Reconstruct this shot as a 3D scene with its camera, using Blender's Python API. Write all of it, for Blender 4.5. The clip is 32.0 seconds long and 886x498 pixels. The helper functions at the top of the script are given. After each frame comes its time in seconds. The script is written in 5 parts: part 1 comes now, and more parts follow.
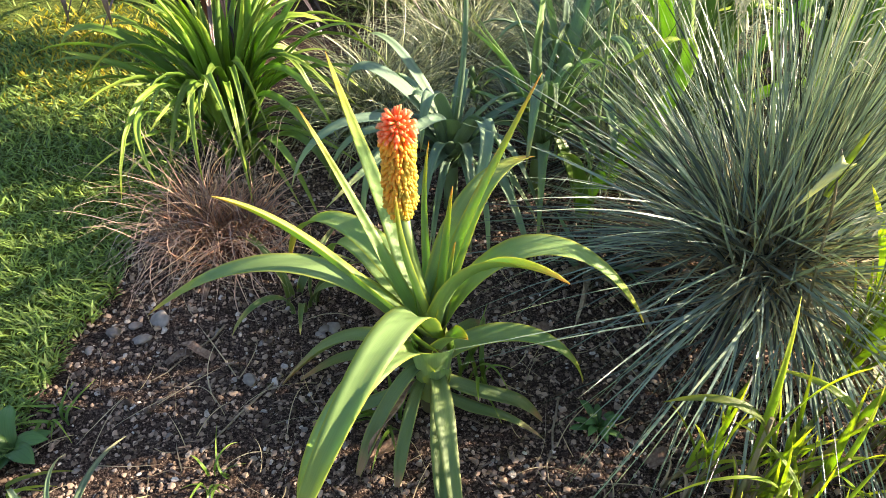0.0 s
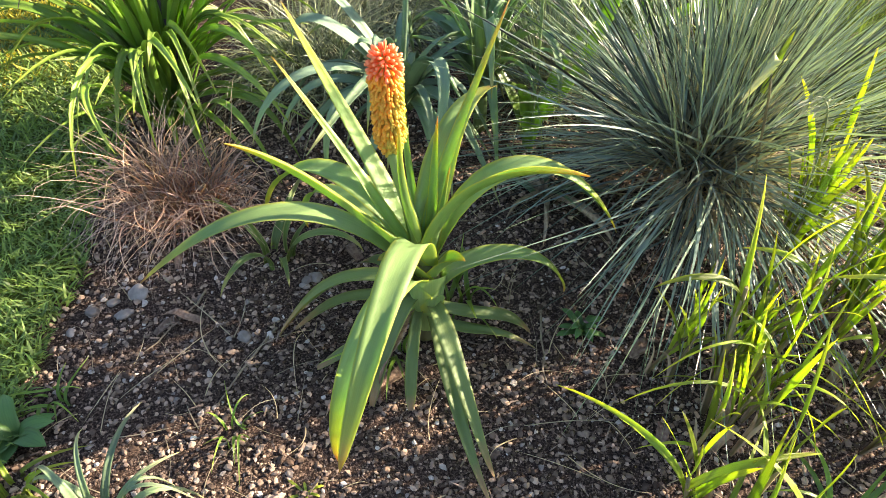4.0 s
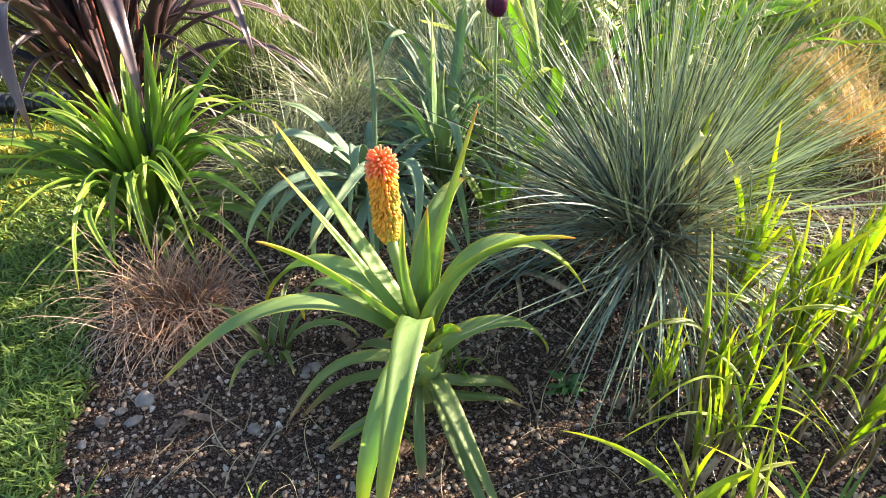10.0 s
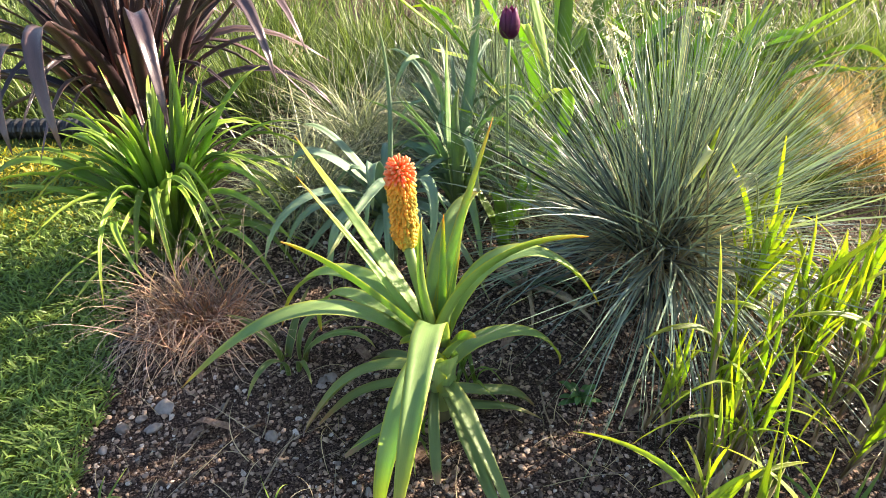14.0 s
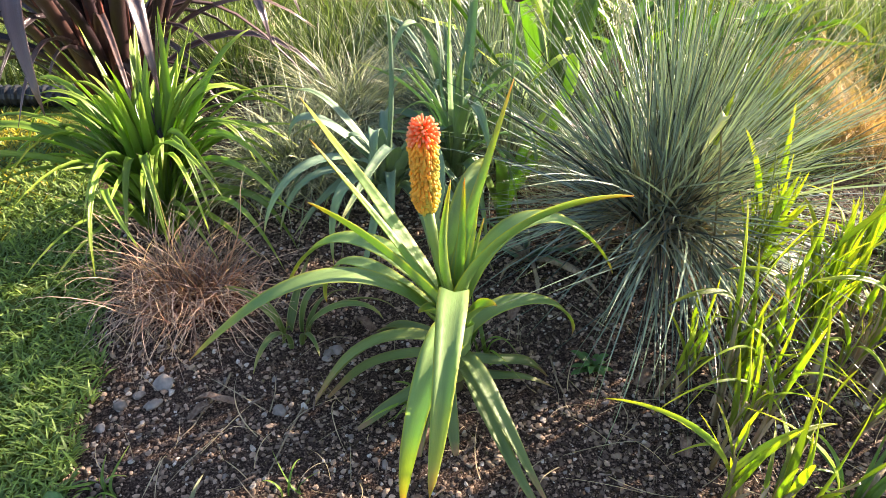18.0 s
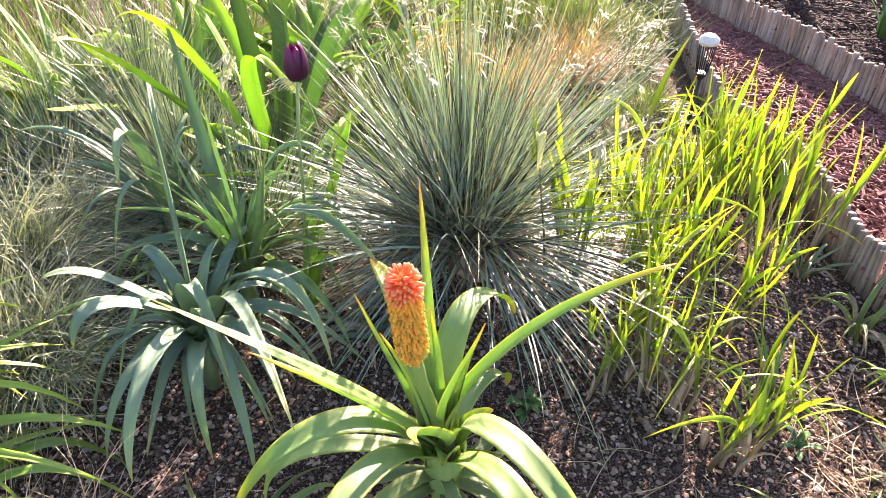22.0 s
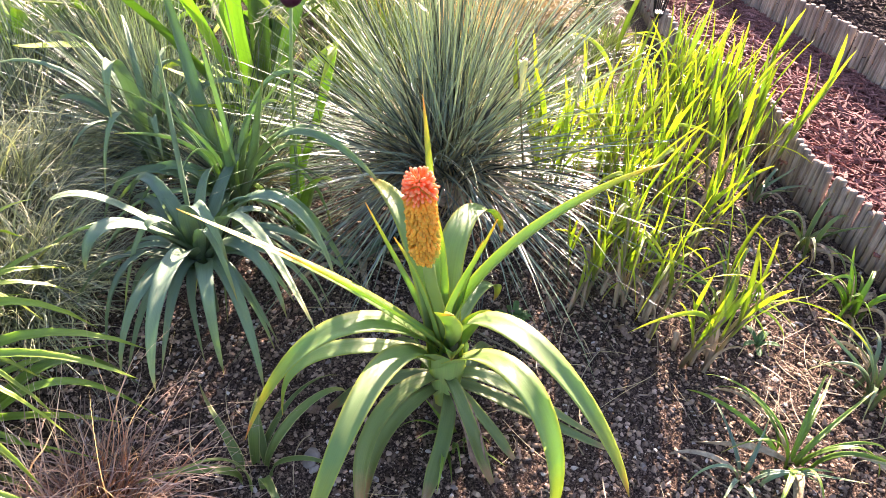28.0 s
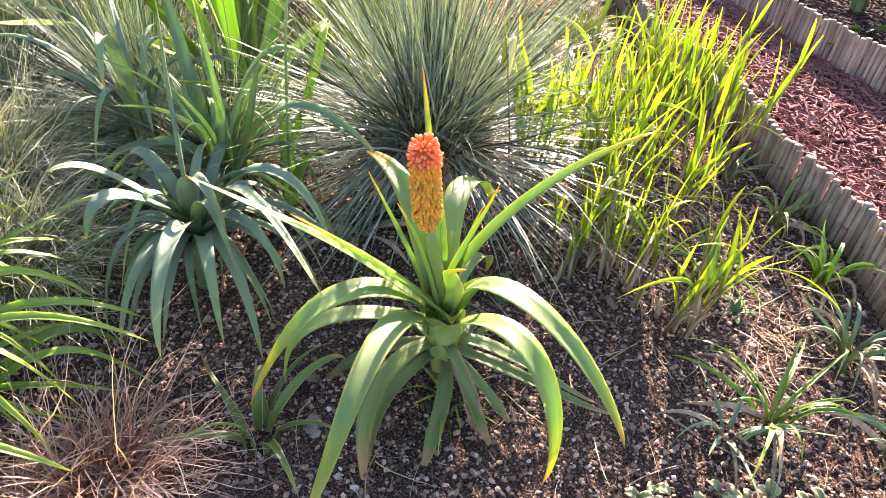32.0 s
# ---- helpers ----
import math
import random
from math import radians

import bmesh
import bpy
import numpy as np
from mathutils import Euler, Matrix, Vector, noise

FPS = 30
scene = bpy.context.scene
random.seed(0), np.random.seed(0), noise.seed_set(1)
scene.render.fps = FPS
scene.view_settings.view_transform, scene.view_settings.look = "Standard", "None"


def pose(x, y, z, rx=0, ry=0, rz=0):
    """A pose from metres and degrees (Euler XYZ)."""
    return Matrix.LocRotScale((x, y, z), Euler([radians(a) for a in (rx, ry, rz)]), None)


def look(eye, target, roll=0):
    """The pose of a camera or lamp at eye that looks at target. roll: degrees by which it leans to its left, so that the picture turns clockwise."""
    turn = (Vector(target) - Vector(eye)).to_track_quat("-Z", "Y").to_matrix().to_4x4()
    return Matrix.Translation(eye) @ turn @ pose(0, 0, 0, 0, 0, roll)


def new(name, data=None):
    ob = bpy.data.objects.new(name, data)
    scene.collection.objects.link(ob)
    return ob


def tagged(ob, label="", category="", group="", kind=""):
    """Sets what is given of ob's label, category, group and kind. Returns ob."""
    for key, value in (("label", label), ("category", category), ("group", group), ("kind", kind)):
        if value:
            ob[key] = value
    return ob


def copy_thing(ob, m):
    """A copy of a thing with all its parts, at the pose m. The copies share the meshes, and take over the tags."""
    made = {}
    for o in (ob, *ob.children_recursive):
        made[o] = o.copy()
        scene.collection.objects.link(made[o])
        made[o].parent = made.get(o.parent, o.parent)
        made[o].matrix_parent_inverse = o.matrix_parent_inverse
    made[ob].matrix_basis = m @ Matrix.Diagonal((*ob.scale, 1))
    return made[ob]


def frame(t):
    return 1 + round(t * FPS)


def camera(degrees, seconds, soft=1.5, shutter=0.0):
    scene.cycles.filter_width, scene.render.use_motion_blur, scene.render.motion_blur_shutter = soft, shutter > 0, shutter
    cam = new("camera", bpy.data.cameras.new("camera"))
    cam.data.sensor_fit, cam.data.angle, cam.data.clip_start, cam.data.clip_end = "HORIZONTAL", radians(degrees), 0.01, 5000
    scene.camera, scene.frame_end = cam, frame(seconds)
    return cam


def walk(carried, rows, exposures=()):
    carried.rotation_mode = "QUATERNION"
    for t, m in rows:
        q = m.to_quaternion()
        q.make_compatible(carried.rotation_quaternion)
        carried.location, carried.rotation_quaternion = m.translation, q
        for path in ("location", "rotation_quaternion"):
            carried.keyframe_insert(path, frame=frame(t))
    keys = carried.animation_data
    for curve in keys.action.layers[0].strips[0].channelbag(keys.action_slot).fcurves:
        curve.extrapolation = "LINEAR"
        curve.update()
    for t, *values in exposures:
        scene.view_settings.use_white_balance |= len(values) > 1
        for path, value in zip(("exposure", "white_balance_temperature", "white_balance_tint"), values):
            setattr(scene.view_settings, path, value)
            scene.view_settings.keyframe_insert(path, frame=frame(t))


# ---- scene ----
cam = camera(65.0, 32.0, soft=0.5)
PATH = [
    (0, (0.087, 0.053, 1.282), (0.007, 1.539, -0.054), 0.8),
    (0.5, (0.155, 0.06, 1.297), (0.032, 1.538, -0.045), -0.3),
    (1, (0.157, 0.03, 1.276), (0.051, 1.497, -0.079), -0.5),
    (1.5, (0.084, -0.001, 1.294), (0.057, 1.451, -0.081), -0.1),
    (2, (0.018, -0.043, 1.288), (0.073, 1.371, -0.125), 1.1),
    (2.5, (-0.051, -0.031, 1.19), (0.058, 1.329, -0.273), 1.9),
    (4.5, (-0.076, -0.058, 1.297), (0.117, 1.417, -0.04), 0.3),
    (5, (-0.051, -0.084, 1.286), (0.125, 1.473, 0.043), -0.6),
    (5.5, (-0.012, -0.084, 1.307), (0.162, 1.495, 0.092), -1.2),
    (6, (0.012, -0.078, 1.334), (0.204, 1.494, 0.113), -1.2),
    (6.5, (0.048, -0.104, 1.309), (0.201, 1.499, 0.123), -2.0),
    (7, (0.055, -0.092, 1.307), (0.165, 1.505, 0.108), -2.1),
    (7.5, (0.052, -0.059, 1.293), (0.102, 1.531, 0.08), -2.1),
    (8, (0.044, -0.02, 1.25), (0.069, 1.553, 0.015), -2.1),
    (8.5, (-0.039, -0.015, 1.271), (0.072, 1.539, 0.017), -1.1),
    (9, (-0.161, -0.049, 1.318), (0.082, 1.488, 0.063), -0.1),
    (9.5, (-0.189, -0.133, 1.323), (0.127, 1.434, 0.122), -0.7),
    (10, (-0.206, -0.174, 1.351), (0.171, 1.387, 0.16), -0.8),
    (10.5, (-0.196, -0.171, 1.364), (0.202, 1.376, 0.16), -1.3),
    (11, (-0.182, -0.194, 1.347), (0.211, 1.369, 0.162), -2.0),
    (11.5, (-0.197, -0.206, 1.346), (0.208, 1.36, 0.169), -1.8),
    (12, (-0.177, -0.199, 1.37), (0.21, 1.363, 0.182), -1.8),
    (12.5, (-0.2, -0.223, 1.352), (0.181, 1.368, 0.202), -1.5),
    (13, (-0.225, -0.228, 1.352), (0.161, 1.369, 0.211), -1.0),
    (13.5, (-0.226, -0.232, 1.336), (0.142, 1.382, 0.215), -1.2),
    (14, (-0.239, -0.241, 1.327), (0.13, 1.384, 0.221), -1.1),
    (14.5, (-0.24, -0.244, 1.334), (0.131, 1.382, 0.229), -1.2),
    (16.5, (-0.214, -0.245, 1.333), (0.203, 1.373, 0.234), -1.4),
    (17, (-0.225, -0.248, 1.326), (0.194, 1.372, 0.229), -1.1),
    (17.5, (-0.282, -0.241, 1.304), (0.155, 1.367, 0.197), 0.1),
    (18, (-0.362, -0.188, 1.273), (0.115, 1.377, 0.123), 1.1),
    (18.5, (-0.471, -0.045, 1.247), (0.118, 1.453, 0.06), 1.6),
    (19, (-0.505, 0.126, 1.26), (0.213, 1.527, 0.027), 1.7),
    (19.5, (-0.549, 0.174, 1.249), (0.365, 1.472, 0.033), 3.1),
    (20, (-0.65, 0.182, 1.288), (0.414, 1.383, 0.093), 3.1),
    (20.5, (-0.868, 0.235, 1.375), (0.315, 1.322, 0.184), 3.2),
    (21, (-0.94, 0.267, 1.388), (0.333, 1.259, 0.208), 2.8),
    (21.5, (-0.879, 0.426, 1.378), (0.457, 1.321, 0.19), 2.0),
    (22, (-0.771, 0.519, 1.405), (0.618, 1.32, 0.21), 1.2),
    (22.5, (-0.784, 0.549, 1.442), (0.654, 1.251, 0.242), 1.1),
    (23, (-0.866, 0.576, 1.436), (0.623, 1.184, 0.247), 2.3),
    (23.5, (-0.937, 0.563, 1.462), (0.573, 1.137, 0.282), 2.6),
    (24, (-0.974, 0.552, 1.47), (0.54, 1.134, 0.301), 2.1),
    (24.5, (-0.96, 0.549, 1.47), (0.558, 1.14, 0.31), 1.6),
    (25, (-0.922, 0.518, 1.468), (0.582, 1.122, 0.296), 1.4),
    (25.5, (-0.911, 0.517, 1.448), (0.571, 1.143, 0.259), 1.8),
    (26, (-0.907, 0.526, 1.428), (0.531, 1.172, 0.197), 2.5),
    (26.5, (-0.924, 0.552, 1.386), (0.48, 1.192, 0.113), 3.5),
    (28.5, (-0.968, 0.562, 1.377), (0.442, 1.17, 0.095), 3.5),
    (29, (-0.999, 0.572, 1.374), (0.413, 1.122, 0.074), 3.6),
    (29.5, (-1.015, 0.576, 1.367), (0.413, 1.075, 0.063), 4.1),
    (30, (-1.037, 0.569, 1.344), (0.431, 1.041, 0.069), 4.3),
    (30.5, (-1.035, 0.616, 1.371), (0.431, 1.088, 0.096), 4.8),
    (31, (-0.988, 0.632, 1.368), (0.466, 1.13, 0.089), 4.8),
    (31.5, (-1.004, 0.611, 1.359), (0.438, 1.132, 0.078), 5.1),
    (32, (-1.04, 0.59, 1.364), (0.393, 1.121, 0.077), 5.5),
]
walk(cam, [(t, look(eye, target, roll)) for t, eye, target, roll in PATH], exposures=[(0, 2.14, 6500, 16), (2.5, 2.2, 6500, 16), (5, 2.42, 6500, 16), (6.5, 2.25, 6500, 16), (8, 2.22, 6500, 16), (10, 2.3, 6500, 16), (14, 2.28, 6500, 17), (18.5, 2.36, 6500, 20), (20.5, 2.66, 6450, 28), (22, 2.71, 6400, 31), (32, 2.71, 6450, 32)])

# ---- light ----
SUN_TO = Vector((0.95, 0.20, 0.38)).normalized()
world = bpy.data.worlds.new("world")
scene.world = world
world.use_nodes = True
wn = world.node_tree.nodes
sky = wn.new("ShaderNodeTexSky")
sky.sky_type, sky.sun_disc = "NISHITA", False
sky.sun_elevation = math.asin(SUN_TO.z)
sky.sun_rotation = math.atan2(SUN_TO.x, SUN_TO.y)
world.node_tree.links.new(sky.outputs[0], wn["Background"].inputs[0])
wn["Background"].inputs[1].default_value = 0.08
sun = new("sun", bpy.data.lights.new("sun", "SUN"))
sun.data.energy, sun.data.angle, sun.data.color = 5.0, radians(0.6), (1.0, 0.86, 0.66)
sun.matrix_world = look((0, 0, 6), Vector((0, 0, 6)) - SUN_TO)


# ---- materials ----
def material(name):
    m = bpy.data.materials.new(name)
    m.use_nodes = True
    return m, m.node_tree.nodes, m.node_tree.links, m.node_tree.nodes["Principled BSDF"]


def ramp(nodes, links, source, stops):
    r = nodes.new("ShaderNodeValToRGB")
    el = r.color_ramp.elements
    while len(el) < len(stops):
        el.new(0.5)
    for e, (at, c) in zip(el, stops):
        e.position, e.color = at, (*c, 1)
    links.new(source, r.inputs[0])
    return r.outputs[0]


def mixed(nodes, links, kind, factor, a, b):
    n = nodes.new("ShaderNodeMix")
    n.data_type, n.blend_type = "RGBA", kind
    for socket, value in ((n.inputs[0], factor), (n.inputs[6], a), (n.inputs[7], b)):
        if hasattr(value, "links"):
            links.new(value, socket)
        else:
            socket.default_value = value if isinstance(value, float) else (*value, 1)
    return n.outputs[2]


def noise_tex(nodes, links, scale, detail=4.0, space="Object", stretch=None, rough=0.55):
    co = nodes.new("ShaderNodeTexCoord").outputs[space]
    if stretch:
        mp = nodes.new("ShaderNodeMapping")
        mp.inputs["Scale"].default_value = stretch
        links.new(co, mp.inputs[0])
        co = mp.outputs[0]
    n = nodes.new("ShaderNodeTexNoise")
    n.inputs["Scale"].default_value, n.inputs["Detail"].default_value, n.inputs["Roughness"].default_value = scale, detail, rough
    links.new(co, n.inputs["Vector"])
    return n.outputs[0]


def bumped(nodes, links, bsdf, height, strength, distance):
    b = nodes.new("ShaderNodeBump")
    b.inputs["Strength"].default_value, b.inputs["Distance"].default_value = strength, distance
    links.new(height, b.inputs["Height"])
    links.new(b.outputs[0], bsdf.inputs["Normal"])


def leaf_material(name, along, vary=0.25, lucent=0.35, rough=0.45, island=False, edge=None, veins=140.0, glow=1.5, warm=0.45, grain=0.55, shine=0.5):
    """A leaf: colour stops from base to tip, veins along it, light that shines through."""
    m, nd, lk, b = material(name)
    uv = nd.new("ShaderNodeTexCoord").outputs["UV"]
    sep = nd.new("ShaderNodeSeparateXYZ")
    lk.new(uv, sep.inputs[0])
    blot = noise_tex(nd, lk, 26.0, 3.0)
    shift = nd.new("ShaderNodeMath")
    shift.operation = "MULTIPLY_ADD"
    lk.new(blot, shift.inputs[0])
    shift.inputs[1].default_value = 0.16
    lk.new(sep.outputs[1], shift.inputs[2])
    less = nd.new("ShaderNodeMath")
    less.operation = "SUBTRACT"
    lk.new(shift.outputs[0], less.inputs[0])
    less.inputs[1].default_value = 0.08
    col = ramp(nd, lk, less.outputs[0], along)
    if island:
        rnd = nd.new("ShaderNodeNewGeometry").outputs["Random Per Island"]
    else:
        rnd = nd.new("ShaderNodeObjectInfo").outputs["Random"]
    tone = ramp(nd, lk, rnd, [(0.0, (1 - vary,) * 3), (0.5, (1.0, 1.0, 1.0)), (1.0, (1 + vary, 1 + vary * 0.8, 1 + vary * 0.3))])
    col = mixed(nd, lk, "MULTIPLY", 1.0, col, tone)
    vein = noise_tex(nd, lk, 1.0, 2.0, "UV", (veins, 1.6, 1.0))
    col = mixed(nd, lk, "MULTIPLY", grain, col, ramp(nd, lk, vein, [(0.3, (0.72, 0.74, 0.7)), (0.7, (1.22, 1.2, 1.12))]))
    if edge:
        away = nd.new("ShaderNodeMath")
        away.operation = "PINGPONG"
        lk.new(sep.outputs[0], away.inputs[0])
        away.inputs[1].default_value = 0.5
        col = mixed(nd, lk, "MIX", ramp(nd, lk, away.outputs[0], [(0.02, (1, 1, 1)), (0.10, (0, 0, 0))]), col, edge)
    lk.new(col, b.inputs["Base Color"])
    b.inputs["Roughness"].default_value, b.inputs["Specular IOR Level"].default_value = rough, shine
    bumped(nd, lk, b, vein, 0.35, 0.002)
    tr = nd.new("ShaderNodeBsdfTranslucent")
    lk.new(mixed(nd, lk, "MULTIPLY", 1.0, col, (glow, glow * 1.05, glow * warm)), tr.inputs[0])
    mx = nd.new("ShaderNodeMixShader")
    mx.inputs[0].default_value = lucent
    lk.new(b.outputs[0], mx.inputs[1])
    lk.new(tr.outputs[0], mx.inputs[2])
    lk.new(mx.outputs[0], nd["Material Output"].inputs[0])
    return m


def stone_material(name, dark, light, rough=0.85, scale=60.0, island=True, bump=0.4):
    m, nd, lk, b = material(name)
    rnd = nd.new("ShaderNodeNewGeometry").outputs["Random Per Island"] if island else nd.new("ShaderNodeObjectInfo").outputs["Random"]
    base = ramp(nd, lk, rnd, [(0.0, dark), (0.6, tuple((a + c) / 2 for a, c in zip(dark, light))), (1.0, light)])
    grain = noise_tex(nd, lk, scale, 6.0)
    col = mixed(nd, lk, "MULTIPLY", 0.8, base, ramp(nd, lk, grain, [(0.3, (0.6, 0.58, 0.55)), (0.7, (1.25, 1.25, 1.25))]))
    lk.new(col, b.inputs["Base Color"])
    b.inputs["Roughness"].default_value = rough
    b.inputs["Specular IOR Level"].default_value = 0.15
    bumped(nd, lk, b, grain, bump, 0.003)
    return m


def ground_material(name, dark, mid, light, scale):
    m, nd, lk, b = material(name)
    fine = noise_tex(nd, lk, scale, 9.0, rough=0.72)
    broad = noise_tex(nd, lk, 2.3, 4.0)
    col = ramp(nd, lk, fine, [(0.36, dark), (0.51, mid), (0.66, light)])
    col = mixed(nd, lk, "MULTIPLY", 0.6, col, ramp(nd, lk, broad, [(0.3, (0.62, 0.6, 0.6)), (0.7, (1.25, 1.2, 1.15))]))
    lk.new(col, b.inputs["Base Color"])
    b.inputs["Roughness"].default_value = 0.95
    b.inputs["Specular IOR Level"].default_value = 0.08
    bumped(nd, lk, b, fine, 0.9, 0.012)
    return m


def wood_material(name, dark, light, island=False):
    m, nd, lk, b = material(name)
    grain = noise_tex(nd, lk, 14.0, 7.0, stretch=(9.0, 9.0, 0.7))
    spots = noise_tex(nd, lk, 9.0, 3.0)
    rnd = nd.new("ShaderNodeNewGeometry").outputs["Random Per Island"] if island else nd.new("ShaderNodeObjectInfo").outputs["Random"]
    col = ramp(nd, lk, grain, [(0.3, dark), (0.7, light)])
    col = mixed(nd, lk, "MULTIPLY", 0.7, col, ramp(nd, lk, rnd, [(0.0, (0.55, 0.52, 0.5)), (1.0, (1.3, 1.25, 1.2))]))
    col = mixed(nd, lk, "MULTIPLY", 0.6, col, ramp(nd, lk, spots, [(0.35, (0.6, 0.58, 0.56)), (0.65, (1.1, 1.1, 1.1))]))
    lk.new(col, b.inputs["Base Color"])
    b.inputs["Roughness"].default_value = 0.85
    b.inputs["Specular IOR Level"].default_value = 0.2
    bumped(nd, lk, b, grain, 0.6, 0.004)
    return m


def plain_material(name, colour, rough=0.5, metal=0.0):
    m, nd, lk, b = material(name)
    n = noise_tex(nd, lk, 40.0, 4.0)
    lk.new(mixed(nd, lk, "MULTIPLY", 0.5, colour, ramp(nd, lk, n, [(0.3, (0.7, 0.7, 0.7)), (0.7, (1.2, 1.2, 1.2))])), b.inputs["Base Color"])
    b.inputs["Roughness"].default_value, b.inputs["Metallic"].default_value = rough, metal
    return m


# dark soil, deepened further: shade in the gaps between crumbs put into colour
SOIL = ground_material("soil", (0.012, 0.008, 0.006), (0.07, 0.047, 0.036), (0.34, 0.25, 0.19), 190.0)
TURF = ground_material("turf", (0.05, 0.06, 0.012), (0.10, 0.14, 0.025), (0.20, 0.20, 0.05), 60.0)
MULCH_RED = ground_material("mulch_red", (0.07, 0.022, 0.02), (0.16, 0.056, 0.048), (0.28, 0.12, 0.10), 70.0)
MULCH_DARK = ground_material("mulch_dark", (0.008, 0.006, 0.005), (0.024, 0.015, 0.013), (0.07, 0.045, 0.038), 60.0)
PEBBLE = stone_material("pebble", (0.22, 0.18, 0.15), (0.70, 0.62, 0.53), scale=160.0)
STONE = stone_material("stone", (0.20, 0.17, 0.145), (0.38, 0.33, 0.285), island=False, scale=45.0)
CLOD = stone_material("clod", (0.055, 0.036, 0.026), (0.54, 0.39, 0.28), rough=1.0, bump=0.9)
CHIP_RED = wood_material("chip_red", (0.15, 0.058, 0.050), (0.39, 0.20, 0.175), True)
CHIP_DARK = wood_material("chip_dark", (0.025, 0.015, 0.013), (0.12, 0.078, 0.066), True)
STRAW = wood_material("straw", (0.28, 0.21, 0.13), (0.55, 0.46, 0.32), True)
STICK = wood_material("stick", (0.21, 0.165, 0.13), (0.50, 0.43, 0.355))
DEAD = wood_material("dead_leaf", (0.16, 0.10, 0.07), (0.40, 0.29, 0.21))
BLACK = plain_material("black_plastic", (0.012, 0.012, 0.013), 0.45)
CAP = plain_material("lamp_cap", (0.62, 0.61, 0.58), 0.3)

POKER = leaf_material("poker_leaf", [(0.0, (0.36, 0.46, 0.18)), (0.25, (0.30, 0.44, 0.165)), (0.68, (0.28, 0.42, 0.13)), (0.84, (0.38, 0.44, 0.07)), (0.93, (0.50, 0.44, 0.08)), (1.0, (0.58, 0.26, 0.08))], 0.15, 0.42, 0.44, edge=(0.44, 0.48, 0.09), veins=60, grain=0.32)
POKER_OLD = leaf_material("poker_leaf_old", [(0.0, (0.24, 0.31, 0.11)), (0.4, (0.17, 0.25, 0.08)), (0.8, (0.18, 0.24, 0.07)), (0.92, (0.36, 0.23, 0.10)), (1.0, (0.42, 0.26, 0.15))], 0.2, 0.22, 0.5, edge=(0.26, 0.30, 0.07), veins=60)
BLUE_LEAF = leaf_material("blue_leaf", [(0.0, (0.19, 0.27, 0.13)), (0.5, (0.19, 0.29, 0.20)), (0.9, (0.24, 0.34, 0.17)), (1.0, (0.42, 0.40, 0.15))], 0.25, 0.27, 0.58, veins=50, warm=0.6)
YOUNG_LEAF = leaf_material("young_poker_leaf", [(0.0, (0.23, 0.33, 0.13)), (0.5, (0.20, 0.32, 0.17)), (0.9, (0.25, 0.36, 0.15)), (1.0, (0.42, 0.40, 0.13))], 0.3, 0.36, 0.5, veins=50, warm=0.5)
LILY = leaf_material("lily_leaf", [(0.0, (0.14, 0.24, 0.04)), (0.5, (0.19, 0.33, 0.05)), (1.0, (0.32, 0.41, 0.08))], 0.4, 0.38, 0.32, veins=40)
FLAX = leaf_material("flax_leaf", [(0.0, (0.06, 0.026, 0.024)), (0.5, (0.07, 0.046, 0.054)), (1.0, (0.11, 0.078, 0.085))], 0.6, 0.1, 0.28, veins=60, glow=1.6)
FLAX_RED = leaf_material("flax_stem", [(0.0, (0.20, 0.05, 0.035)), (1.0, (0.22, 0.09, 0.07))], 0.4, 0.12, 0.35, veins=20)
WHEAT = leaf_material("young_leaf", [(0.0, (0.24, 0.28, 0.07)), (0.4, (0.27, 0.37, 0.045)), (1.0, (0.43, 0.44, 0.08))], 0.45, 0.53, 0.4, veins=40, glow=1.8)
BROAD = leaf_material("broad_leaf", [(0.0, (0.13, 0.23, 0.05)), (0.6, (0.20, 0.33, 0.06)), (1.0, (0.32, 0.38, 0.06))], 0.6, 0.42, 0.6, veins=40, glow=1.6)
# withered tan foot, also lightened against shade; tips darkened as if shaded
OAT = leaf_material("blue_grass", [(0.0, (0.36, 0.29, 0.20)), (0.15, (0.29, 0.28, 0.21)), (0.4, (0.235, 0.31, 0.28)), (0.7, (0.165, 0.23, 0.185)), (1.0, (0.15, 0.205, 0.11))], 1.0, 0.1, 0.3, True, veins=4, glow=1.5, warm=0.5, shine=0.6)
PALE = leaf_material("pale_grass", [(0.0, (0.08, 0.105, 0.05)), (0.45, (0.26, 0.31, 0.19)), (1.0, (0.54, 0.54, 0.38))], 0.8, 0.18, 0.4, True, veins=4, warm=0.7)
BRONZE = leaf_material("bronze_sedge", [(0.0, (0.18, 0.055, 0.03)), (0.35, (0.34, 0.17, 0.12)), (1.0, (0.68, 0.54, 0.46))], 0.75, 0.2, 0.45, True, veins=4)
ORANGE = leaf_material("orange_grass", [(0.0, (0.26, 0.16, 0.07)), (0.5, (0.52, 0.33, 0.14)), (1.0, (0.72, 0.54, 0.30))], 0.5, 0.28, 0.5, True, veins=4)
GRASS = leaf_material("lawn_grass", [(0.0, (0.10, 0.16, 0.03)), (1.0, (0.25, 0.38, 0.09))], 0.5, 0.3, 0.5, True, veins=4)

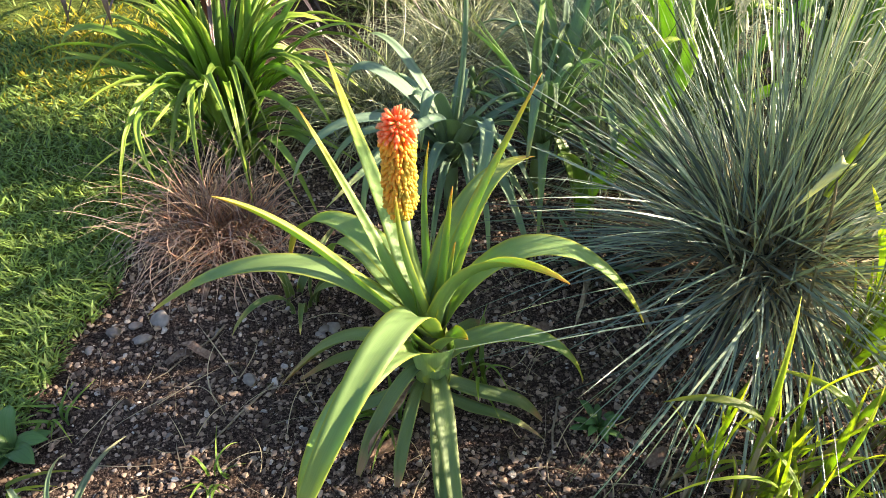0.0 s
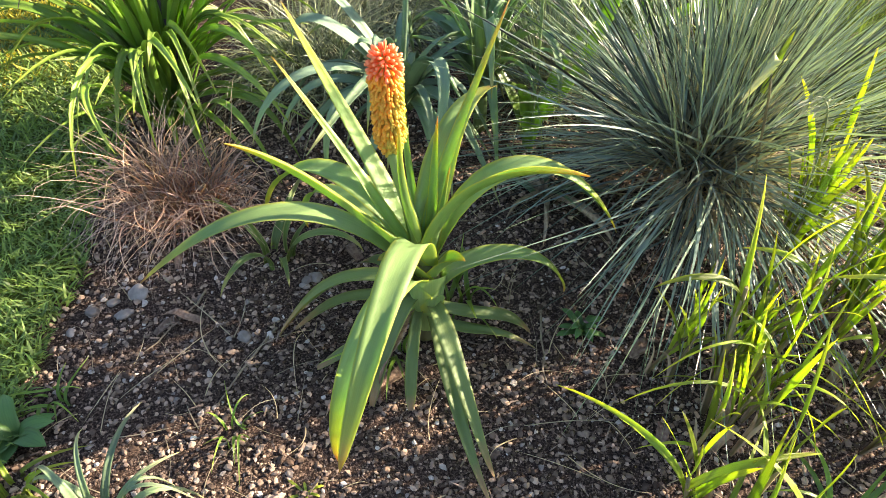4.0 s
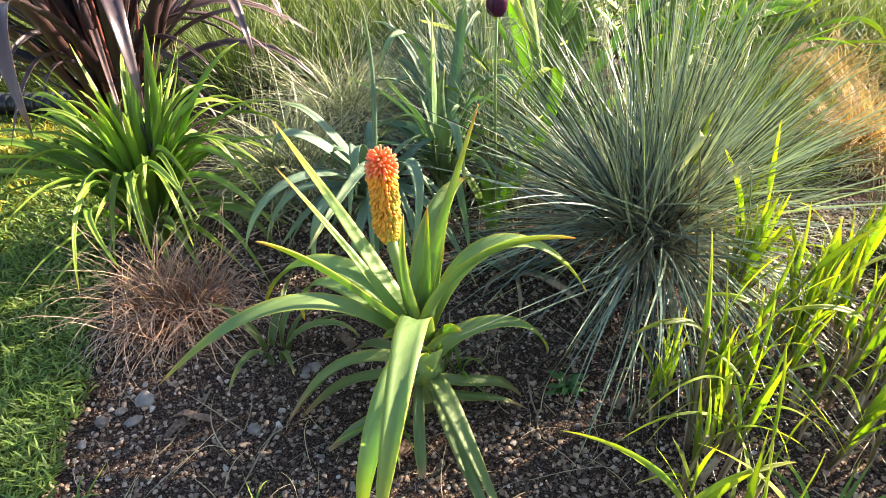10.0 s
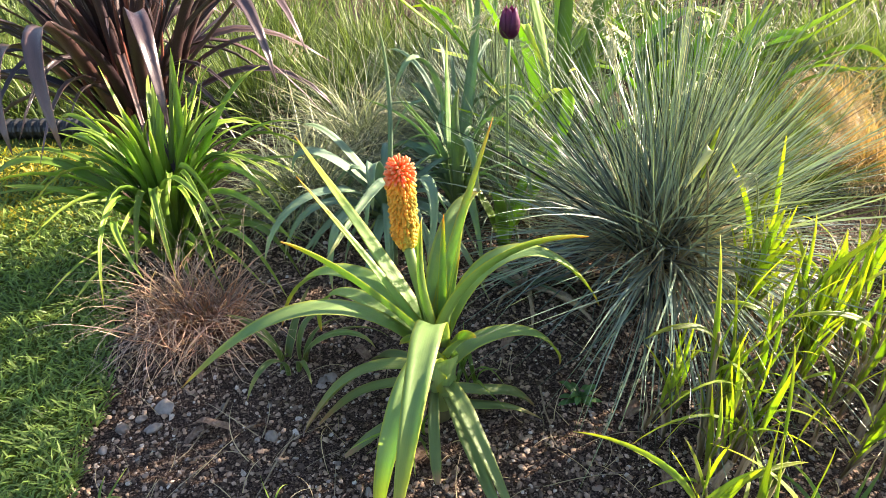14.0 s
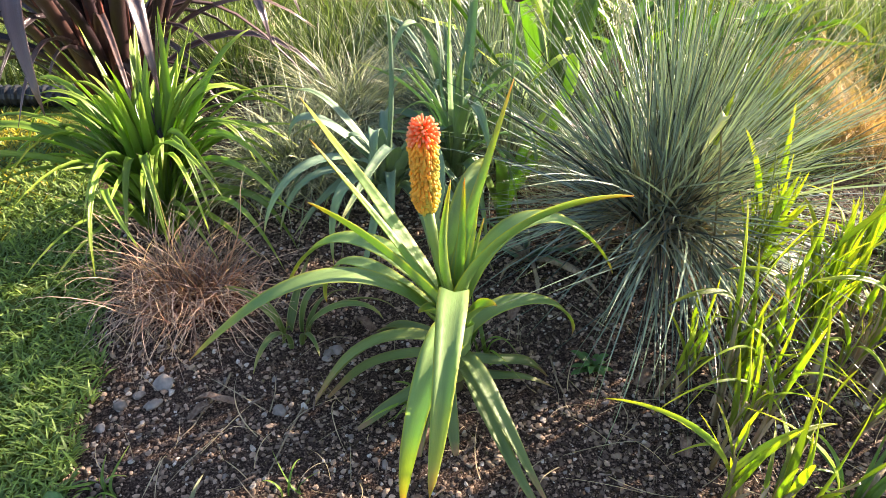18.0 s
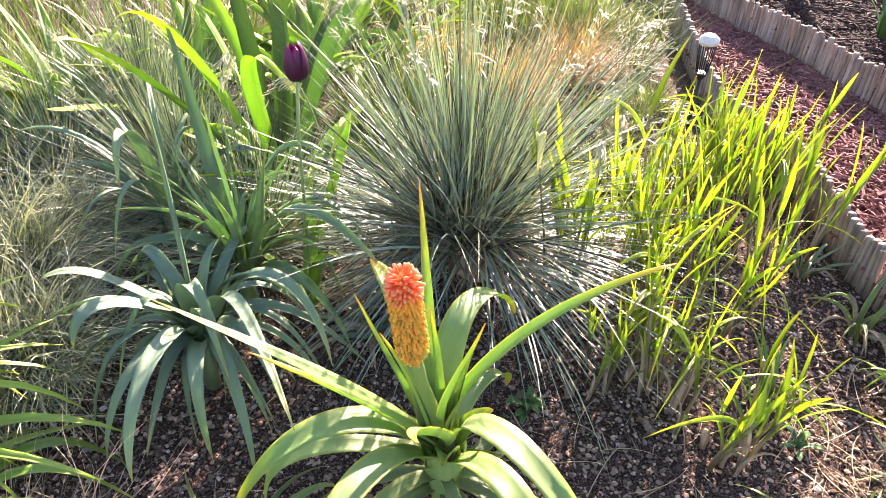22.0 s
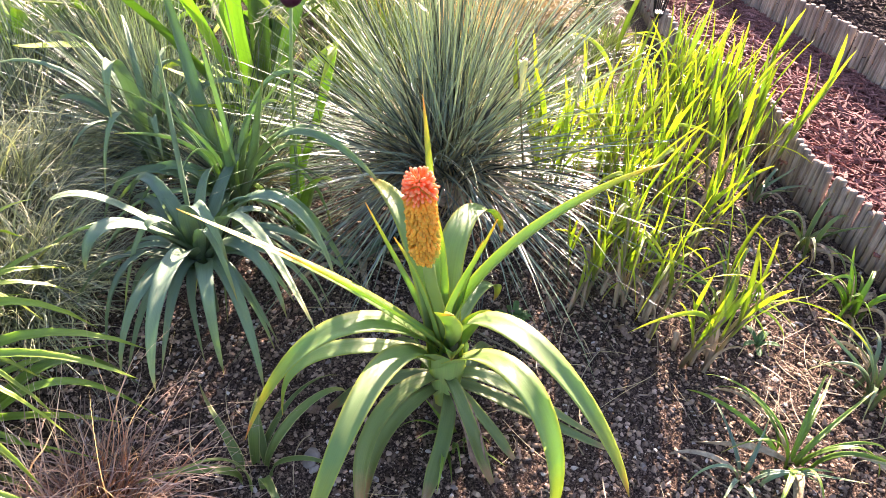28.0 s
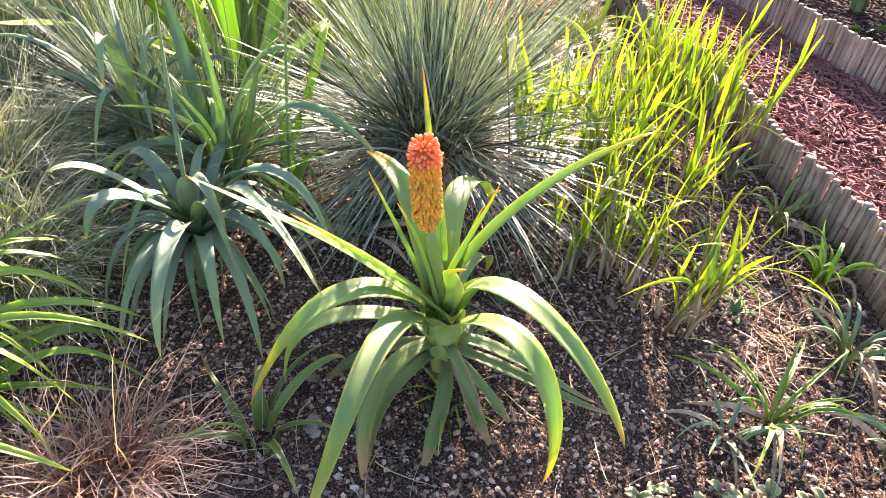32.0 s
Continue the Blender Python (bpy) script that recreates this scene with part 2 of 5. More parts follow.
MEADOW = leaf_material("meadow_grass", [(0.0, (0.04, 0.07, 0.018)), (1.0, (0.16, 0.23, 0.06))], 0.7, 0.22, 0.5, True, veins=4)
IRIS = leaf_material("iris_leaf", [(0.0, (0.16, 0.21, 0.09)), (0.6, (0.19, 0.28, 0.15)), (1.0, (0.34, 0.32, 0.18))], 0.3, 0.25, 0.45, veins=30)
STRIPED = leaf_material("striped_leaf", [(0.0, (0.14, 0.20, 0.05)), (0.7, (0.14, 0.22, 0.06)), (1.0, (0.36, 0.32, 0.10))], 0.2, 0.3, 0.45, edge=(0.38, 0.40, 0.16), veins=18)
WEED = leaf_material("weed_leaf", [(0.0, (0.08, 0.16, 0.04)), (1.0, (0.10, 0.22, 0.06))], 0.25, 0.3, 0.5, veins=14)
SEDUM = leaf_material("stonecrop_leaf", [(0.0, (0.20, 0.25, 0.09)), (0.7, (0.29, 0.34, 0.15)), (1.0, (0.44, 0.34, 0.18))], 0.35, 0.2, 0.45, edge=(0.46, 0.44, 0.30), veins=8)
SEDUM_PINK = leaf_material("stonecrop_bud", [(0.0, (0.30, 0.22, 0.12)), (1.0, (0.55, 0.20, 0.18))], 0.35, 0.2, 0.5, veins=8)
YELLOW_MAT = leaf_material("yellow_mat", [(0.0, (0.16, 0.20, 0.03)), (0.5, (0.42, 0.36, 0.03)), (1.0, (0.65, 0.48, 0.04))], 0.4, 0.35, 0.5, True, veins=4)
STRAW_LEAF = leaf_material("dry_stalk", [(0.0, (0.40, 0.32, 0.20)), (1.0, (0.52, 0.44, 0.32))], 0.35, 0.2, 0.6, True, veins=4)


SHOOT_STALK = leaf_material("shoot_stalk", [(0.0, (0.26, 0.22, 0.12)), (1.0, (0.22, 0.28, 0.07))], 0.3, 0.25, 0.5, veins=8)
PALE_LEAF = leaf_material("pale_leaf", [(0.0, (0.46, 0.50, 0.20)), (1.0, (0.70, 0.66, 0.44))], 0.2, 0.4, 0.5, veins=10)
DRY_STALK = leaf_material("pale_stalk", [(0.0, (0.20, 0.24, 0.12)), (0.6, (0.36, 0.36, 0.22)), (1.0, (0.54, 0.48, 0.35))], 0.3, 0.18, 0.5, veins=4, warm=0.7)


# ---- shapes ----
def part(name, bm_or_mesh, mat, parent, label=""):
    if isinstance(bm_or_mesh, bpy.types.Mesh):
        me = bm_or_mesh
    else:
        me = bpy.data.meshes.new(name)
        bm_or_mesh.to_mesh(me)
        bm_or_mesh.free()
    if mat and not me.materials:
        me.materials.append(mat)
    ob = new(name, me)
    if parent:
        ob.parent = parent
    return tagged(ob, label)


def thing(name, at, label, category, group="", kind=""):
    ob = new(name)
    ob.empty_display_size = 0.05
    ob.location = at
    return tagged(ob, label, category, group, kind)


def mesh_from(name, verts, faces, uvs=None, smooth=True):
    me = bpy.data.meshes.new(name)
    me.from_pydata([tuple(v) for v in verts], [], faces)
    if uvs is not None:
        layer = me.uv_layers.new(name="UVMap")
        idx = np.empty(len(me.loops), dtype=np.int32)
        me.loops.foreach_get("vertex_index", idx)
        layer.data.foreach_set("uv", np.asarray(uvs, dtype=np.float32)[idx].ravel())
    if smooth:
        me.polygons.foreach_set("use_smooth", np.ones(len(me.polygons), dtype=bool))
    me.update()
    return me


def bezier(ctrl, n):
    c = np.array(ctrl, float)
    u = np.linspace(0, 1, n)[:, None]
    return (1 - u) ** 3 * c[0] + 3 * u * (1 - u) ** 2 * c[1] + 3 * u * u * (1 - u) * c[2] + u**3 * c[3]


def unit(v):
    return v / np.maximum(np.linalg.norm(v, axis=-1, keepdims=True), 1e-9)


def strap(name, ctrl, width, n=16, fold=0.22, thick=0.0016, wide=0.3, blunt=False, roll=0.0, wave=0.0, origin=(0, 0, 0), clasp=0.72):
    """A strap leaf along a curve: keeled across, widest near its base, pointed or torn off at its end."""
    p = bezier(ctrl, n) - np.array(origin)
    tan = unit(np.gradient(p, axis=0))
    flat = np.array(ctrl[3], float) - np.array(ctrl[0], float)
    flat[2] = 0
    if np.linalg.norm(flat) < 1e-3:
        flat = np.array([1.0, 0, 0])
    side = unit(np.cross(np.array([0, 0, 1.0]), unit(flat)))
    side = unit(side - tan * (tan @ side)[:, None])
    nor = unit(np.cross(tan, side))
    nor = nor * np.sign((nor[:, 2] + 1e-6).mean() or 1)
    s = np.linspace(0, 1, n)
    ang = roll * s
    side, nor = side * np.cos(ang)[:, None] + nor * np.sin(ang)[:, None], nor * np.cos(ang)[:, None] - side * np.sin(ang)[:, None]
    if blunt:
        w = width * np.minimum(1.0, 0.75 + s) * np.where(s > 0.72, 1 - 0.62 * ((s - 0.72) / 0.28) ** 1.5, 1.0)
    else:
        w = width * np.minimum(1.0, clasp + (1 - clasp) * s / wide) * np.clip((1 - s) / (1 - wide), 0.0, 1.0) ** 0.62
        w = np.maximum(w, width * 0.02)
    across = np.linspace(-1, 1, 5)
    lift = fold * (np.abs(across) ** 1.3)
    verts, uvs = [], []
    for layer in (0, 1):
        for i in range(n):
            rip = wave * w[i] * math.sin(9 * s[i] + 1.7)
            for a, l in zip(across, lift):
                q = p[i] + side[i] * a * w[i] / 2 + nor[i] * (l * w[i] + rip * a * a - layer * thick * (1 - 0.7 * abs(a)))
                verts.append(q)
                uvs.append(((a + 1) / 2, s[i]))
    faces, half = [], n * 5
    for i in range(n - 1):
        for j in range(4):
            a = i * 5 + j
            faces.append((a, a + 1, a + 6, a + 5))
            faces.append((half + a, half + a + 5, half + a + 6, half + a + 1))
        faces.append((i * 5, i * 5 + 5, half + i * 5 + 5, half + i * 5))
        faces.append((i * 5 + 4, half + i * 5 + 4, half + i * 5 + 9, i * 5 + 9))
    e = (n - 1) * 5
    for j in range(4):
        faces.append((e + j, e + j + 1, half + e + j + 1, half + e + j))
    return mesh_from(name, verts, faces, uvs)


def blades(name, base, tip, bow, width, seg=6, twist=None, curl=0.0):
    """Many thin blades in one mesh: arrays of base and tip, how each bows at its middle, its width."""
    base, tip, bow = (np.asarray(a, float) for a in (base, tip, bow))
    k = len(base)
    u = np.linspace(0, 1, seg)[None, :, None]
    mid = (base + tip) / 2 + bow
    p = (1 - u) ** 2 * base[:, None] + 2 * u * (1 - u) * mid[:, None] + u**2 * tip[:, None]
    if curl:
        g = np.random.default_rng(k)
        ln = np.linalg.norm(tip - base, axis=1)[:, None, None]
        push = unit(g.normal(0, 1, (k, 1, 3))) * ln * curl
        p = p + push * np.sin(np.pi * (u * g.uniform(0.8, 2.2, (k, 1, 1)))) * u
    tan = unit(np.gradient(p, axis=1))
    flat = (tip - base) * [1, 1, 0] + 1e-4
    side = unit(np.stack([-flat[:, 1], flat[:, 0], 0 * flat[:, 0]], 1))
    if twist is not None:
        up = np.array([0, 0, 1.0])
        side = unit(side * np.cos(twist)[:, None] + np.cross(up, side) * np.sin(twist)[:, None])
    side = unit(side[:, None] - tan * (tan * side[:, None]).sum(-1, keepdims=True))
    w = np.asarray(width, float).reshape(-1, 1, 1) * np.clip(1.02 - u**2.2, 0.04, 1)
    left, right = p - side * w / 2, p + side * w / 2
    verts = np.stack([left, right], 2).reshape(-1, 3)
    uv = np.zeros((k, seg, 2, 2))
    uv[:, :, 1, 0] = 1
    uv[:, :, :, 1] = u
    i = (np.arange(k)[:, None] * seg + np.arange(seg - 1)[None]).ravel() * 2
    faces = np.stack([i, i + 1, i + 3, i + 2], 1)
    me = bpy.data.meshes.new(name)
    me.vertices.add(len(verts))
    me.vertices.foreach_set("co", verts.ravel())
    me.loops.add(faces.size)
    me.loops.foreach_set("vertex_index", faces.ravel().astype(np.int32))
    me.polygons.add(len(faces))
    me.polygons.foreach_set("loop_start", np.arange(0, faces.size, 4, dtype=np.int32))
    me.polygons.foreach_set("use_smooth", np.ones(len(faces), dtype=bool))
    layer = me.uv_layers.new(name="UVMap")
    layer.data.foreach_set("uv", uv.reshape(-1, 2)[faces.ravel()].astype(np.float32).ravel())
    me.update()
    me.validate()
    return me


def tuft(name, label, category, at, mat, count, length, flat, bend, width, seed, core=0.06, jitter=0.25, short=0.5, arch=0.25, curl=0.0):
    """A tussock of fine blades that spring from one crown. flat: how far the outer ones lean, in degrees; bend: how far they droop."""
    r = np.random.default_rng(seed)
    az = r.uniform(0, 2 * np.pi, count)
    lean = r.uniform(0, 1, count) ** 0.8
    el0 = np.radians(88 - flat * lean + r.normal(0, 4, count))
    el1 = el0 - np.radians(bend) * (arch + (1 - arch) * lean) * r.uniform(0.4, 1.5, count)
    az1 = az + r.normal(0, jitter, count)
    ln = length * (1 - (1 - short) * lean) * r.uniform(0.6, 1.1, count)
    way = lambda a, e: np.stack([np.cos(a) * np.cos(e), np.sin(a) * np.cos(e), np.sin(e)], 1)  # noqa: E731
    base = np.stack([np.cos(az), np.sin(az), 0 * az], 1) * (core * np.sqrt(r.uniform(0, 1, count)) * (0.35 + 0.65 * lean))[:, None]
    base[:, :2] += r.normal(0, core * 0.5, (9, 2))[r.integers(0, 9, count)]
    az = az + r.normal(0, jitter * 0.5, count)
    mid = base + way(az, el0) * (ln * r.uniform(0.4, 0.65, count))[:, None]
    tip = mid + way(az1, el1) * (ln * r.uniform(0.4, 0.6, count))[:, None]
    tip[:, 2] = np.maximum(tip[:, 2], r.uniform(0.004, 0.03, count))
    me = blades(name, base, tip, mid - (base + tip) / 2, width * r.uniform(0.6, 1.35, count), 10 if curl else 8, r.uniform(-1.3, 1.3, count), curl)
    ob = thing(name, at, label, category)
    tagged(part("foliage", me, mat, ob), kind="stuff")
    for i in r.choice(count, 40, replace=False):
        one = blades("blade", base[i : i + 1], tip[i : i + 1] * [1.06, 1.06, 1], mid[i : i + 1] - (base[i : i + 1] + tip[i : i + 1]) / 2, [width * 1.3], 9, np.array([0.4]), curl)
        part("blade", one, mat, ob)
    bm = bmesh.new()
    lump(bm, (0, 0, 0.0), core * 0.8, random.Random(seed), 0.6, 2)
    part("crown", bm, CLOD, ob)
    return ob


def aimed(az, el):
    return np.stack([np.cos(az) * np.cos(el), np.sin(az) * np.cos(el), np.sin(el)], -1)


def oat_grass(name, label, at, count, length, width, seed, stalks=0, core=0.11, mat=None, rise=0.06):
    """A tussock of stiff rolled blades from a raised crown: an upright brush of crossing blades over a skirt that droops to the soil, with tall flowering stalks."""
    r = np.random.default_rng(seed)
    mat = mat or OAT
    groups = count // 16
    ga = r.uniform(0, 6.2832, groups)
    skirt = r.random(groups) < 0.42
    ge = np.radians(np.where(skirt, r.uniform(-6, 40, groups), 88 - 46 * r.random(groups) ** 0.85))
    far_out = np.where(skirt, 1.0, 0.15 + 0.85 * np.cos(ge) / 0.75)
    gb = np.stack([np.cos(ga), np.sin(ga), 0 * ga], 1) * (core * far_out * r.uniform(0.5, 1.15, groups))[:, None]
    gl = length * np.where(skirt, r.uniform(0.42, 0.95, groups), r.uniform(0.62, 1.0, groups))
    i = r.integers(0, groups, count)
    az = ga[i] + r.normal(0, 0.40, count) / np.maximum(np.cos(ge[i]), 0.3)
    el = np.clip(ge[i] + r.normal(0, 0.20, count), -0.25, 1.56)
    stray = r.random(count) < 0.16
    az = np.where(stray, az + r.normal(0, 1.0, count), az)
    el = np.where(stray, el - r.uniform(0, 0.5, count), el)
    ln = gl[i] * r.uniform(0.55, 1.1, count)
    base = gb[i] + r.normal(0, 0.016, (count, 3)) * [1, 1, 0]
    base[:, 2] = rise * (1 - 0.40 * np.clip(np.hypot(base[:, 0], base[:, 1]) / (core * 1.3), 0, 1)) * r.uniform(0.7, 1.05, count)
    drop = np.radians(np.where(skirt[i], r.uniform(5, 60, count), r.uniform(0, 20, count) * (0.4 + np.cos(el))))
    mid = base + aimed(az, el) * (ln * 0.5)[:, None]
    tip = mid + aimed(az + r.normal(0, 0.15, count), el - drop) * (ln * 0.5)[:, None]
    tip[:, 2] = np.maximum(tip[:, 2], r.uniform(0.006, 0.04, count))
    wd = width * r.uniform(0.35, 1.2, count)
    tw = r.uniform(-1.5, 1.5, count)
    ob = thing(name, at, label, "ornamental grass")
    far = 60
    tagged(part("foliage", blades(name, base[far:], tip[far:], (mid - (base + tip) / 2)[far:], wd[far:], 7, tw[far:]), mat, ob), kind="stuff")
    for k in range(far):
        part("blade", blades("blade", base[k : k + 1], tip[k : k + 1], (mid - (base + tip) / 2)[k : k + 1], wd[k : k + 1] * 1.2, 8, tw[k : k + 1]), mat, ob)
    m = count // 5
    a = r.uniform(0, 6.28, m)
    b = aimed(a, 0 * a) * r.uniform(0, core * 1.3, (m, 1)) + np.array([0, 0, rise]) * r.uniform(0.2, 1.0, (m, 1))
    t = b + aimed(a + r.normal(0, 0.6, m), r.uniform(-0.3, 0.9, m)) * r.uniform(0.12, 0.40, (m, 1)) * length
    t[:, 2] = np.maximum(t[:, 2], 0.01)
    tagged(part("dry_blades", blades("dry_blades", b, t, (t - b) * 0.0 + r.normal(0, 0.02, (m, 3)), np.full(m, width * 0.7), 6, r.uniform(-1, 1, m)), STRAW_LEAF, ob, "withered tan blades at the foot"), kind="stuff")
    for k in range(stalks):
        a, e = r.uniform(0, 6.28), np.radians(r.uniform(62, 88))
        h = length * r.uniform(1.0, 1.22)
        top = aimed(a, e) * h
        b = np.array([math.cos(a), math.sin(a), 0]) * r.uniform(0.01, core)
        st = part("flower_stalk", blades("flower_stalk", [b], [b + top], [top * 0.0 + [0, 0, 0.04]], [0.003], 9, np.array([0.6])), DRY_STALK, ob, "thin pale flowering stalk")
        m = 26
        u = r.uniform(0.80, 1.0, m)[:, None]
        s0 = b + top * u + [0, 0, 0.08] * (u * (1 - u))
        s1 = s0 + aimed(r.uniform(0, 6.28, m), r.uniform(-1.2, 0.6, m)) * r.uniform(0.015, 0.04, (m, 1)) + aimed(np.array([a]), np.array([0.0])) * 0.015
        part("seed_head", blades("seed_head", s0, s1, (s1 - s0) * 0 + [0, 0, 0.006], np.full(m, 0.003), 4, r.uniform(-1, 1, m)), DRY_STALK, st)
    bm = bmesh.new()
    lump(bm, (0, 0, rise * 0.25), core * 0.9, random.Random(seed), 0.3 + rise * 2.5, 2)
    part("crown", bm, CLOD, ob)
    return ob


def lump(bm, at, size, r, squash=0.7, div=1):
    """One uneven pebble or clod, added to bm."""
    made = bmesh.ops.create_icosphere(bm, subdivisions=div, radius=1.0)["verts"]
    sx, sy, sz = size * r.uniform(0.7, 1.3), size * r.uniform(0.7, 1.3), size * squash * r.uniform(0.7, 1.2)
    turn = Euler((r.uniform(0, 0.5), r.uniform(0, 0.5), r.uniform(0, 6.3))).to_matrix()
    off = Vector((r.uniform(0, 90), 0, 0))
    for v in made:
        k = 1 + 0.32 * noise.noise(v.co * 1.4 + off)
        v.co = turn @ Vector((v.co.x * sx * k, v.co.y * sy * k, v.co.z * sz * k)) + Vector(at)


def lumps_mesh(name, spots, sizes, seed, squash=0.62, kinds=24):
    """Many lumps in one mesh, from a few shapes turned and scaled."""
    r = random.Random(seed)
    shapes = []
    for _ in range(kinds):
        bm = bmesh.new()
        lump(bm, (0, 0, 0), 1.0, r, squash)
        for v in bm.verts:
            v.co *= r.uniform(0.62, 1.25)
        shapes.append((np.array([v.co[:] for v in bm.verts]), np.array([[v.index for v in f.verts] for f in bm.faces])))
        bm.free()
    g = np.random.default_rng(seed)
    vs, fs, at = [], [], 0
    for p, s in zip(spots, sizes):
        v, f = shapes[g.integers(kinds)]
        a = g.uniform(0, 6.28)
        turn = np.array([[math.cos(a), -math.sin(a), 0], [math.sin(a), math.cos(a), 0], [0, 0, 1]])
        vs.append(v @ turn.T * s + p)
        fs.append(f + at)
        at += len(v)
    return mesh_from(name, np.concatenate(vs), np.concatenate(fs).tolist(), smooth=False)


def tube(bm, points, radii, sides=8):
    """A round tube through points, added to bm."""
    pts = [Vector(p) for p in points]
    rings = []
    for i, p in enumerate(pts):
        d = (pts[min(i + 1, len(pts) - 1)] - pts[max(i - 1, 0)]).normalized()
        a = d.orthogonal().normalized()
        b = d.cross(a)
        if rings:
            last = (rings[-1][0].co - pts[i - 1])
            a = (last - d * last.dot(d)).normalized()
            b = d.cross(a)
        rings.append([bm.verts.new(p + (a * math.cos(t) + b * math.sin(t)) * radii[i]) for t in (2 * math.pi * k / sides for k in range(sides))])
    for r0, r1 in zip(rings, rings[1:]):
        for k in range(sides):
            f = bm.faces.new((r0[k], r0[(k + 1) % sides], r1[(k + 1) % sides], r1[k]))
            f.smooth = True
    bm.faces.new(rings[0][::-1])
    bm.faces.new(rings[-1])


# ---- ground ----
def near_edging(x):
    """The foot of the low stick edging between the bed and the path: y for x."""
    return float(np.interp(x, [-3.0, -0.4, 0.4, 0.78, 1.07, 1.40, 1.95, 2.1, 2.29, 3.0, 3.65, 5.0, 9.0], [-2.5, -0.85, -0.33, -0.12, -0.01, 0.26, 0.53, 0.72, 0.9, 1.22, 1.48, 2.3, 4.8]))


def far_edging(x):
    return float(np.interp(x, [-3.0, 0.6, 1.4, 2.142, 2.503, 3.175, 3.592, 4.4, 6.0, 9.0], [-4.2, -1.65, -0.95, -0.256, 0.106, 0.721, 1.201, 2.0, 2.9, 4.4]))


def soil_height(x, y):
    return 0.012 * noise.noise((x * 1.7, y * 1.7, 0.3)) + 0.009 * noise.noise((x * 7, y * 7, 1.3)) + 0.008 * noise.noise((x * 22, y * 22, 2.1)) + 0.005 * noise.noise((x * 60, y * 60, 4.1))


def axis(lo, a, b, hi, step):
    fine = np.arange(a, b, step)
    k = np.geomspace(step, hi - b, 26)
    j = np.geomspace(step, a - lo, 26)
    return np.concatenate([(a - j)[::-1], fine, b + k])


gx, gy = axis(-3.0, -1.05, 1.9, 9.0, 0.016), axis(-4.0, -0.35, 2.4, 9.5, 0.016)
gv = [(x, y, soil_height(x, y) if -3 < x < 5 and -3 < y < 6 else 0.0) for y in gy for x in gx]
nx = len(gx)
gf = [(j * nx + i, j * nx + i + 1, (j + 1) * nx + i + 1, (j + 1) * nx + i) for j in range(len(gy) - 1) for i in range(nx - 1)]
tagged(part("bed_soil", mesh_from("bed_soil", gv, gf), SOIL, None), "dark crumbly garden soil with small stones", "soil", kind="structure")
tagged(part("ground", mesh_from("ground", [(-400, -400, -0.03), (400, -400, -0.03), (400, 400, -0.03), (-400, 400, -0.03)], [(0, 1, 2, 3)]), TURF, None), "grassy ground round the garden bed", "ground", kind="structure")


# ---- lawn ----
def lawn_edge(y):
    return float(np.interp(y, [-3, 0.2, 0.88, 1.08, 1.2, 1.4, 1.6, 1.9, 2.3, 6], [-1.1, -0.97, -0.88, -0.885, -0.85, -0.88, -0.86, -0.88, -0.98, -1.3]))


def lawn_sheet():
    ys = np.concatenate([np.linspace(-4, 0, 10), np.linspace(0.05, 2.6, 60), np.linspace(2.8, 12, 12)])
    us = np.concatenate([[0, 0.012], np.geomspace(0.03, 9, 34)])
    v = [(lawn_edge(y) - u + (0.012 * noise.noise((y * 16, 3, 0)) if u < 0.02 else 0), y, (0.004 if u == 0 else 0.02) + 0.008 * noise.noise((u * 9, y * 9, 0))) for y in ys for u in us]
    n = len(us)
    f = [(j * n + i, (j + 1) * n + i, (j + 1) * n + i + 1, j * n + i + 1) for j in range(len(ys) - 1) for i in range(n - 1)]
    return mesh_from("lawn", v, f)


tagged(part("lawn", lawn_sheet(), TURF, None), "mown green lawn beside the flower bed", "lawn", kind="structure")


def lawn_blades():
    g = np.random.default_rng(5)
    n = 44000
    y = np.concatenate([g.uniform(0.2, 2.6, n), g.uniform(2.6, 6.0, 9000)])
    u = np.concatenate([g.beta(1.0, 1.6, n) * 1.6 - 0.05, g.uniform(0, 2.5, 9000)])
    x = np.array([lawn_edge(a) for a in y]) - u
    k = len(x)
    base = np.stack([x, y, np.full(k, 0.012)], 1)
    az = g.uniform(0, 6.28, k)
    ln = g.uniform(0.022, 0.06, k)
    tip = base + np.stack([np.cos(az) * ln * 0.8, np.sin(az) * ln * 0.7, ln * g.uniform(0.25, 0.8, k)], 1)
    bow = np.stack([0 * az, 0 * az, ln * 0.25], 1)
    return blades("lawn_grass", base, tip, bow, g.uniform(0.003, 0.0075, k), 4, g.uniform(-1, 1, k))


tagged(part("lawn_grass", lawn_blades(), GRASS, None), "short green lawn grass blades along the bed", "grass", kind="stuff")


# ---- path of red bark and the far bed ----
def strip_sheet(name, lower, upper, z, xs):
    v, f, m = [], [], 14
    for x in xs:
        for t in np.linspace(0, 1, m):
            y = lower(x) * (1 - t) + upper(x) * t
            v.append((x, y, z + 0.012 * noise.noise((x * 6, y * 6, 7)) + 0.008 * noise.noise((x * 25, y * 25, 5))))
    for j in range(len(xs) - 1):
        for i in range(m - 1):
            f.append((j * m + i, (j + 1) * m + i, (j + 1) * m + i + 1, j * m + i + 1))
    return mesh_from(name, v, f)


